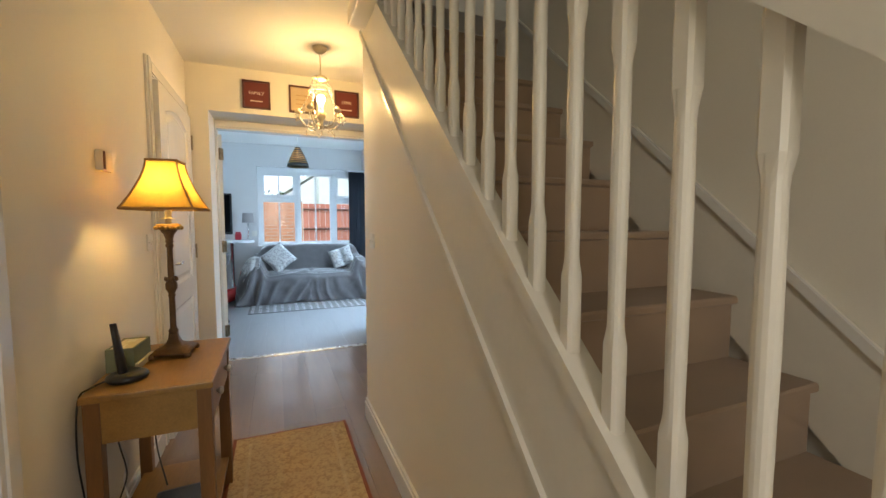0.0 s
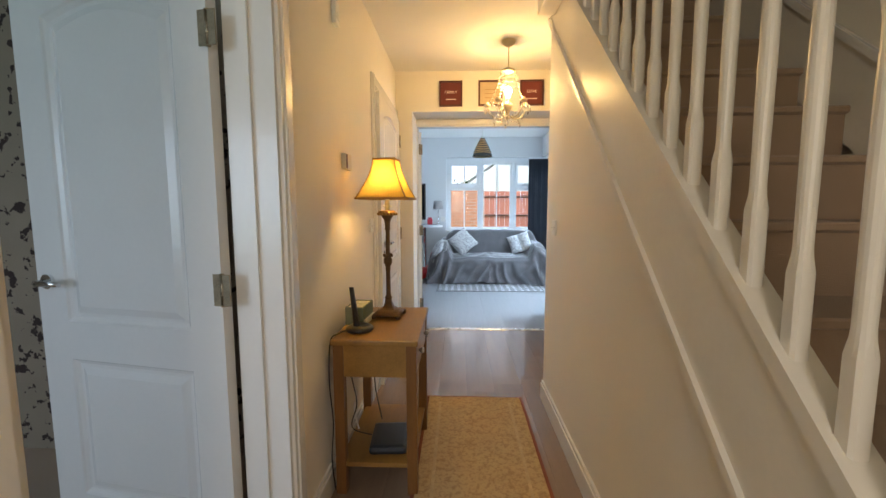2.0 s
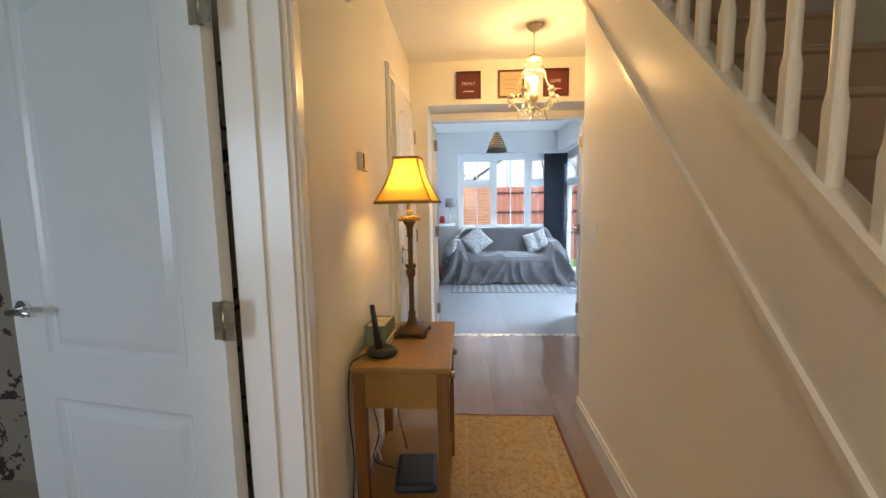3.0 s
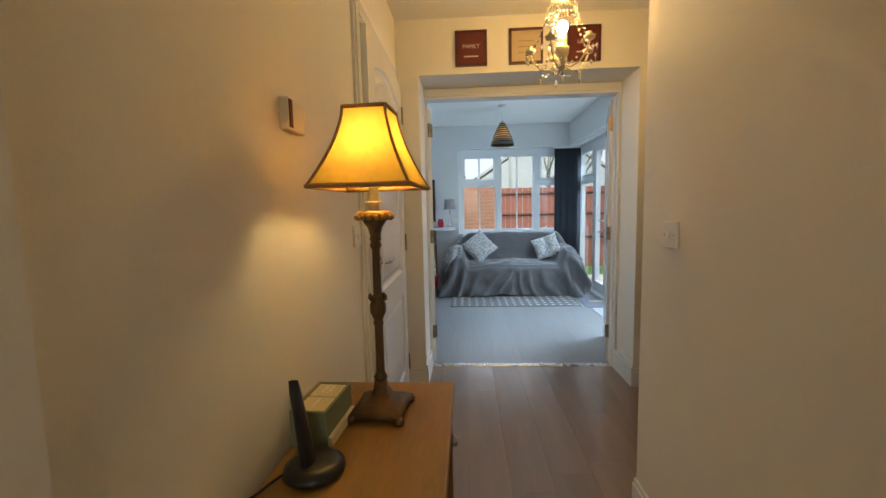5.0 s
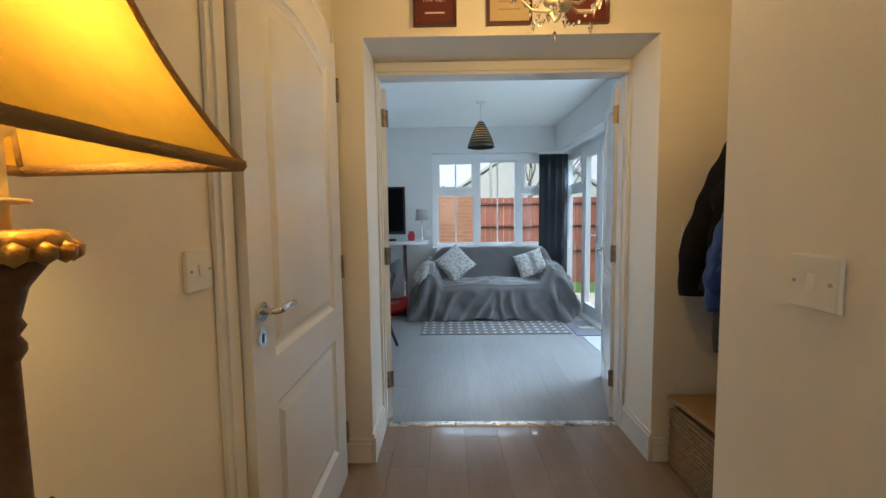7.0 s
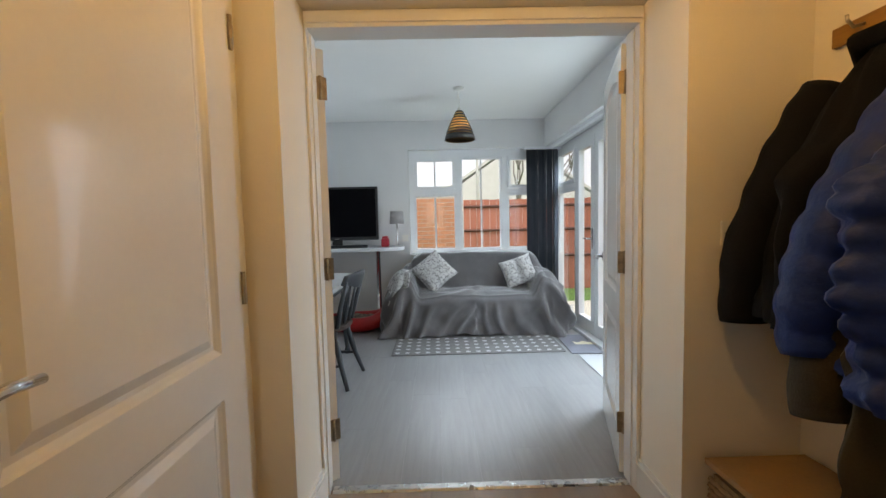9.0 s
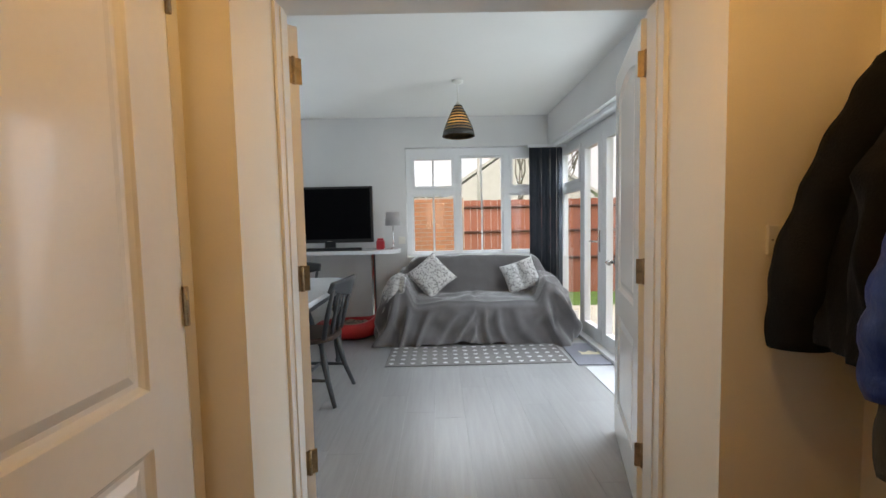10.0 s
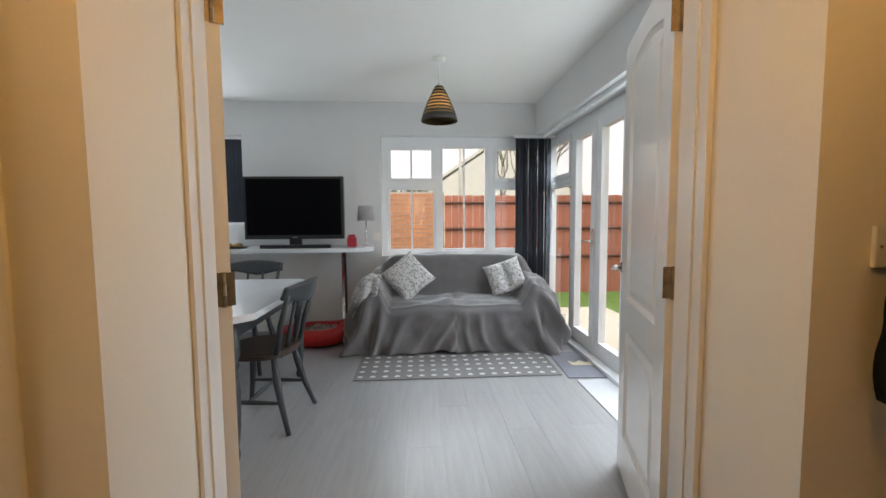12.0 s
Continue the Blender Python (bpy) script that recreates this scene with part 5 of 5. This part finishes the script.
# red pet bed
pb = thing("pet_bed", "red pet bed with a raised end and dark bedding", "pet bed", pose(-0.78, 7.0, 0))
pts = [(0.34 * math.cos(a), 0.19 * math.sin(a), 0.085 + 0.10 * max(0, math.cos(a)) ** 3) for a in [2 * math.pi * k / 28 for k in range(29)]]
part("rim", tube(pts, 0.080, 10), RED, pb)
part("raised_end", sheet(lambda u, v: Vector((0.30 + 0.10 * v, -0.16 + 0.32 * u, 0.10 + 0.36 * v * math.sin(math.pi * (0.15 + 0.7 * u)))), 12, 8, 0.05), RED, pb)
part("bedding", sheet(lambda u, v: Vector((-0.30 + 0.58 * u, -0.14 + 0.28 * v, 0.10 + 0.04 * noise.noise(Vector((u * 6, v * 6, 0))) + 0.04 * math.sin(3 * u))), 16, 10, 0.02), BLANKET, pb, "rumpled dark bedding")

# pendant lamp
pd = thing("pendant_light", "dark ribbed pendant light shade with a copper lining", "pendant light", (0.40, 6.25, 0))
part("ceiling_rose", lathe([(0.05, LC - 0.001), (0.048, LC - 0.02), (0.012, LC - 0.03), (0.0, LC - 0.03)]), PLASTICW, pd)
part("cord", tube([(0, 0, 2.30), (0, 0, LC - 0.025)], 0.0045), PLASTICW, pd)
part("lampholder", lathe([(0.0, 2.20), (0.018, 2.20), (0.020, 2.29), (0.012, 2.305), (0.0, 2.306)], 16), PLASTICW, pd)
def pend_r(z):
    q = (z - 2.0) / 0.275
    return 0.143 * (1 - q ** 1.35 * 0.80)
part("lining", lathe([(pend_r(2.0 + 0.0275 * k) - 0.006, 2.0 + 0.0275 * k) for k in range(11)][:10] + [(0.03, 2.274)], 36), PENDIN, pd, "copper-coloured lining")
part("bulb", lathe([(0.0, 2.08), (0.022, 2.09), (0.03, 2.12), (0.022, 2.16), (0.012, 2.20), (0.0, 2.205)], 16), BULBP, pd, "softly glowing bulb")
za = 2.0
for k in range(9):
    hgt = 0.048 if k == 0 else 0.014
    z1_ = min(za + hgt, 2.272)
    part("rib", lathe([(pend_r(za) - 0.003, za), (pend_r(za) + 0.004, za), (pend_r(z1_) + 0.004, z1_), (pend_r(z1_) - 0.003, z1_)], 36), PEND, pd)
    za = z1_ + 0.014

# dining table and chairs
dt = thing("dining_table", "white-topped dining table with slate painted legs", "dining table", (0, 0, 0))
tx0, tx1, ty0, ty1, cr = -1.62, -0.60, 4.86, 6.22, 0.14
out = [(tx0, ty0), (tx1 - cr, ty0), (tx1, ty0 + cr), (tx1, ty1 - cr), (tx1 - cr, ty1), (tx0, ty1)]
part("tabletop", prism(out, "z", 0.715, 0.75), TABLEW, dt)
part("apron", boxes((tx0 + 0.08, tx1 - 0.10, ty0 + 0.09, ty0 + 0.11, 0.62, 0.7145), (tx0 + 0.08, tx1 - 0.10, ty1 - 0.11, ty1 - 0.09, 0.62, 0.7145), (tx1 - 0.12, tx1 - 0.10, ty0 + 0.11, ty1 - 0.11, 0.62, 0.7145)), CHAIRP, dt)
for x in (tx0 + 0.12, tx1 - 0.115):
    for y in (ty0 + 0.125, ty1 - 0.125):
        part("leg", lathe([(0.022, 0.0), (0.028, 0.03), (0.020, 0.06), (0.032, 0.16), (0.038, 0.36), (0.028, 0.46), (0.040, 0.49), (0.030, 0.51), (0.042, 0.54), (0.042, 0.7145)], 16, x, y), CHAIRP, dt)


def dining_chair(m, label):
    """Painted farmhouse chair; faces +y, its back at -y."""
    c = thing("dining_chair", label, "chair", m, "chairs round the table")
    o = [(0.20 * math.cos(a) * (1 + 0.06 * math.sin(a)), 0.20 * math.sin(a)) for a in [2 * math.pi * k / 28 for k in range(28)]]
    o = [(max(-0.205, min(0.205, x * 1.12)), max(-0.19, min(0.205, y * 1.08))) for x, y in o]
    bm = prism(o, "z", 0.425, 0.462)
    bmesh.ops.bevel(bm, geom=bm.edges[:], offset=0.008, segments=2, affect="EDGES")
    part("seat", bm, DARKWD, c, "dark worn wooden seat")
    for sx in (-1, 1):
        part("leg", tube([(sx * 0.13, 0.13, 0.43), (sx * 0.155, 0.155, 0.28), (sx * 0.17, 0.17, 0.17), (sx * 0.195, 0.20, 0.0)], [0.016, 0.022, 0.018, 0.014], 12), CHAIRP, c)
        part("leg", tube([(sx * 0.13, -0.12, 0.43), (sx * 0.155, -0.15, 0.28), (sx * 0.17, -0.175, 0.17), (sx * 0.205, -0.23, 0.0)], [0.016, 0.023, 0.018, 0.014], 12), CHAIRP, c)
        part("stretcher", tube([(sx * 0.168, 0.168, 0.17), (sx * 0.168, 0.0, 0.172), (sx * 0.17, -0.172, 0.17)], [0.009, 0.014, 0.009], 10), CHAIRP, c)
        part("back_post", tube([(sx * 0.165, -0.155, 0.455), (sx * 0.185, -0.195, 0.62), (sx * 0.20, -0.25, 0.80)], [0.018, 0.017, 0.014], 12), CHAIRP, c)
        part("spindle", tube([(sx * 0.055, -0.165, 0.455), (sx * 0.06, -0.185, 0.54), (sx * 0.062, -0.20, 0.60), (sx * 0.065, -0.235, 0.76)], [0.010, 0.017, 0.011, 0.010], 10), CHAIRP, c)
    part("stretcher", tube([(-0.168, 0.02, 0.172), (0, 0.02, 0.174), (0.168, 0.02, 0.172)], [0.009, 0.014, 0.009], 10), CHAIRP, c)
    part("top_rail", sheet(lambda u, v: Vector(((u - 0.5) * 0.47, -0.235 - 0.03 * v - 0.05 * math.sin(math.pi * u), 0.755 + (0.085 + 0.02 * math.sin(math.pi * u)) * v - 0.02 * math.cos(2 * math.pi * (u - 0.5)) * (1 - v))), 20, 5, 0.022), CHAIRP, c)
    return c


dining_chair(pose(-0.725, 5.43, 0, 0, 0, 84), "slate grey painted farmhouse chair with a spindle back")
dining_chair(pose(-1.22, 6.33, 0, 0, 0, 178), "slate grey painted chair at the table's far end")

# ---- outside ----
solid("ground", boxes((-400, 400, 7.76, 400, -0.3, -0.10), (1.96, 400, -400, 7.76, -0.3, -0.10), (-400, -3.75, -400, 7.76, -0.3, -0.10), (-3.75, 1.96, -400, -1.6, -0.3, -0.10)), GRASS, "garden lawn reaching away from the house", "ground")
solid("pavement", boxes((-3.6, 1.95, 7.77, 8.6, -0.099, -0.06), (1.97, 2.9, 3.5, 8.6, -0.099, -0.06)), PAVING, "pale paving along the house", "paving")
gw = thing("garden_wall", "orange brick garden wall in running bond", "wall", kind="structure")
part("mortar", boxes((-4.5, 0.66, 10.008, 10.20, -0.1, 1.70)), MORTAR, gw)
fn_ = thing("garden_fence", "terracotta stained close-board garden fence", "fence", kind="structure")
board = None
for k in range(58):
    x = 0.67 + 0.125 * k
    if board is None:
        board = part("board", boxes((0, 0.119, 0, 0.016, -0.1, 1.635), bevel=0), FENCE, fn_)
        ob = board
    else:
        ob = new("board", board.data)
        ob.parent = fn_
    ob.location = (x, 10.0 + 0.004 * (k % 2), 0.004 * math.sin(k * 2.7))
for z in (0.55, 1.05, 1.50):
    part("rail", prism([(9.955, z), (9.998, z - 0.02), (9.998, z + 0.03), (9.955, z + 0.02)], "x", 0.67, 7.9), FENCED, fn_)
fe = thing("side_fence", "terracotta stained fence along the garden's side", "fence", kind="structure")
for k in range(64):
    ob = new("board", board.data)
    ob.parent = fe
    ob.matrix_basis = pose(5.2 + 0.004 * (k % 2), 2.0 + 0.125 * k, 0.0, 0, 0, 90)
for z in (0.55, 1.05, 1.50):
    part("rail", boxes((5.14, 5.178, 2.0, 10.0, z - 0.02, z + 0.03)), FENCED, fe)
hs_ = thing("neighbour_house", "pale rendered house with a light grey gabled roof", "house", (4.0, 24, 0))
part("wall", boxes((-3.5, 4.5, 0, 7, -0.1, 2.6)), RENDERW, hs_)
part("roof", prism([(-3.9, 2.5), (0.5, 5.4), (4.9, 2.5), (4.9, 2.65), (0.5, 5.6), (-3.9, 2.65)], "y", -0.03, 7.3), ROOFM, hs_)
part("gable", prism([(-3.5, 2.601), (4.5, 2.601), (0.5, 5.3)], "y", 0.0, 0.2), RENDERW, hs_)
lpst = thing("lamp_post", "slim grey lamp post behind the fence", "lamp post", (1.55, 16, -0.1))
part("pole", lathe([(0.06, 0.0), (0.045, 3.7), (0.04, 3.75)], 10), ROOFM, lpst)
part("lantern", boxes((-0.3, 0.12, -0.10, 0.10, 3.7, 3.82), bevel=0.03), ROOFM, lpst)


def bare_tree(x, y, h, seed):
    rng = random.Random(seed)
    t = thing("tree", "bare winter tree behind the garden fence", "tree", (x, y, -0.1), "trees behind the fence")
    bm = bmesh.new()
    tube([(0, 0, 0), (0.05, 0, h * 0.25), (0.0, 0.05, h * 0.5)], [0.13, 0.10, 0.07], 8, bm)
    part("trunk", bm, BARK, t)
    bm = bmesh.new()
    def grow(p, d, r, n):
        q = p + d
        tube([p, p + d * 0.5 + Vector((rng.uniform(-1, 1), rng.uniform(-1, 1), 0)) * d.length * 0.08, q], [r, r * 0.8, r * 0.6], 5, bm)
        if n:
            for _ in range(3):
                e = (d.normalized() + Vector((rng.uniform(-0.8, 0.8), rng.uniform(-0.8, 0.8), rng.uniform(-0.1, 0.5)))).normalized() * d.length * rng.uniform(0.55, 0.8)
                grow(q, e, r * 0.55, n - 1)
    for _ in range(5):
        grow(Vector((0, 0, h * rng.uniform(0.3, 0.5))), Vector((rng.uniform(-0.6, 0.6), rng.uniform(-0.6, 0.6), 1)).normalized() * h * 0.24, 0.045, 4)
    part("limbs", bm, BARK, t)


bare_tree(3.7, 20, 6.0, 3)
bare_tree(5.5, 21, 6.5, 8)
bare_tree(7.5, 15, 5.5, 5)


def hedge(x, y, z, w, d, h, seed, label):
    rng = random.Random(seed)
    c = thing("shrub", label, "shrub", (x, y, -0.1))
    part("stems", tube([(0, 0, 0), (0.05, 0, z + h * 0.4)], 0.04, 6), BARK, c)
    bm = bmesh.new()
    for _ in range(900):
        a, b = rng.uniform(0, 6.283), rng.uniform(-1, 1)
        r = rng.uniform(0.55, 1.0)
        p = Vector((math.cos(a) * w * r * math.sqrt(1 - b * b * 0.8), math.sin(a) * d * r, z + h * (0.5 + 0.5 * b * r)))
        e, f = Vector((rng.uniform(-1, 1), rng.uniform(-1, 1), rng.uniform(-1, 1))) * 0.09, Vector((rng.uniform(-1, 1), rng.uniform(-1, 1), rng.uniform(-1, 1))) * 0.05
        vs = [bm.verts.new(p - e), bm.verts.new(p + f), bm.verts.new(p + e), bm.verts.new(p - f)]
        bm.faces.new(vs)
    part("leaves", bm, LEAF, c)


hedge(-0.15, 14.0, 1.0, 0.9, 0.5, 1.3, 4, "dark green shrub behind the brick wall")
hedge(7.0, 8.0, 0.6, 0.7, 0.7, 1.9, 6, "dark green shrub past the side fence")

# ---- floor planks and bricks ----
def planks(parent_name, x0, x1, y0, y1, material, seed, skip=None):
    rng = random.Random(seed)
    floor_ob = bpy.data.objects[parent_name]
    W, LEN = 0.192, 1.285
    cache = {}
    n = 0
    x = x0
    while x < x1 - 0.01:
        w = min(W, x1 - x)
        y = y0 - rng.uniform(0, LEN)
        while y < y1 - 0.01:
            a, b = max(y, y0), min(y + LEN, y1)
            y += LEN
            if b - a < 0.02 or (skip and skip(x, x + w, a, b)):
                continue
            key = (round(w, 3), round(b - a, 3))
            if key not in cache:
                bm = bmesh.new()
                g, e = 0.0003, 0.00035
                hx, hy = w / 2, (b - a) / 2
                top = [bm.verts.new((sx * (hx - e), sy * (hy - e), 0.0)) for sx, sy in ((-1, -1), (1, -1), (1, 1), (-1, 1))]
                mid = [bm.verts.new((sx * (hx - g), sy * (hy - g), -0.0012)) for sx, sy in ((-1, -1), (1, -1), (1, 1), (-1, 1))]
                low = [bm.verts.new((sx * (hx - g), sy * (hy - g), -0.0115)) for sx, sy in ((-1, -1), (1, -1), (1, 1), (-1, 1))]
                bm.faces.new(top)
                for k in range(4):
                    bm.faces.new((mid[k], mid[(k + 1) % 4], top[(k + 1) % 4], top[k])), bm.faces.new((low[k], low[(k + 1) % 4], mid[(k + 1) % 4], mid[k]))
                bmesh.ops.recalc_face_normals(bm, faces=bm.faces)
                me = bpy.data.meshes.new("plank")
                bm.to_mesh(me)
                bm.free()
                me.materials.append(material)
                cache[key] = me
            ob = new("plank", cache[key])
            ob.parent = floor_ob
            ob.location = (x + w / 2, (a + b) / 2, 0.0)
            n += 1
        x += W


planks("floor", LX - 0.148, 1.468, -1.39, 4.098, FLOORH, 2)
planks("floor_living", -3.3, 1.93, 4.102, BY, FLOORL, 5)
bme = None
for r in range(23):
    for c in range(9):
        x = -1.36 + 0.225 * c + (0.1125 if r % 2 else 0)
        if bme is None:
            b0 = part("brick", boxes((0, 0.215, 0, 0.05, 0, 0.065)), BRICK, gw)
            bme, ob = b0.data, b0
        else:
            ob = new("brick", bme)
            ob.parent = gw
        ob.location = (x if x + 0.215 < 0.66 else 0.445, 10.0 + 0.002 * math.sin(r * 5 + c * 3), -0.08 + 0.0765 * r)
        if x + 0.215 >= 0.66 and x > 0.60:
            bpy.data.objects.remove(ob)
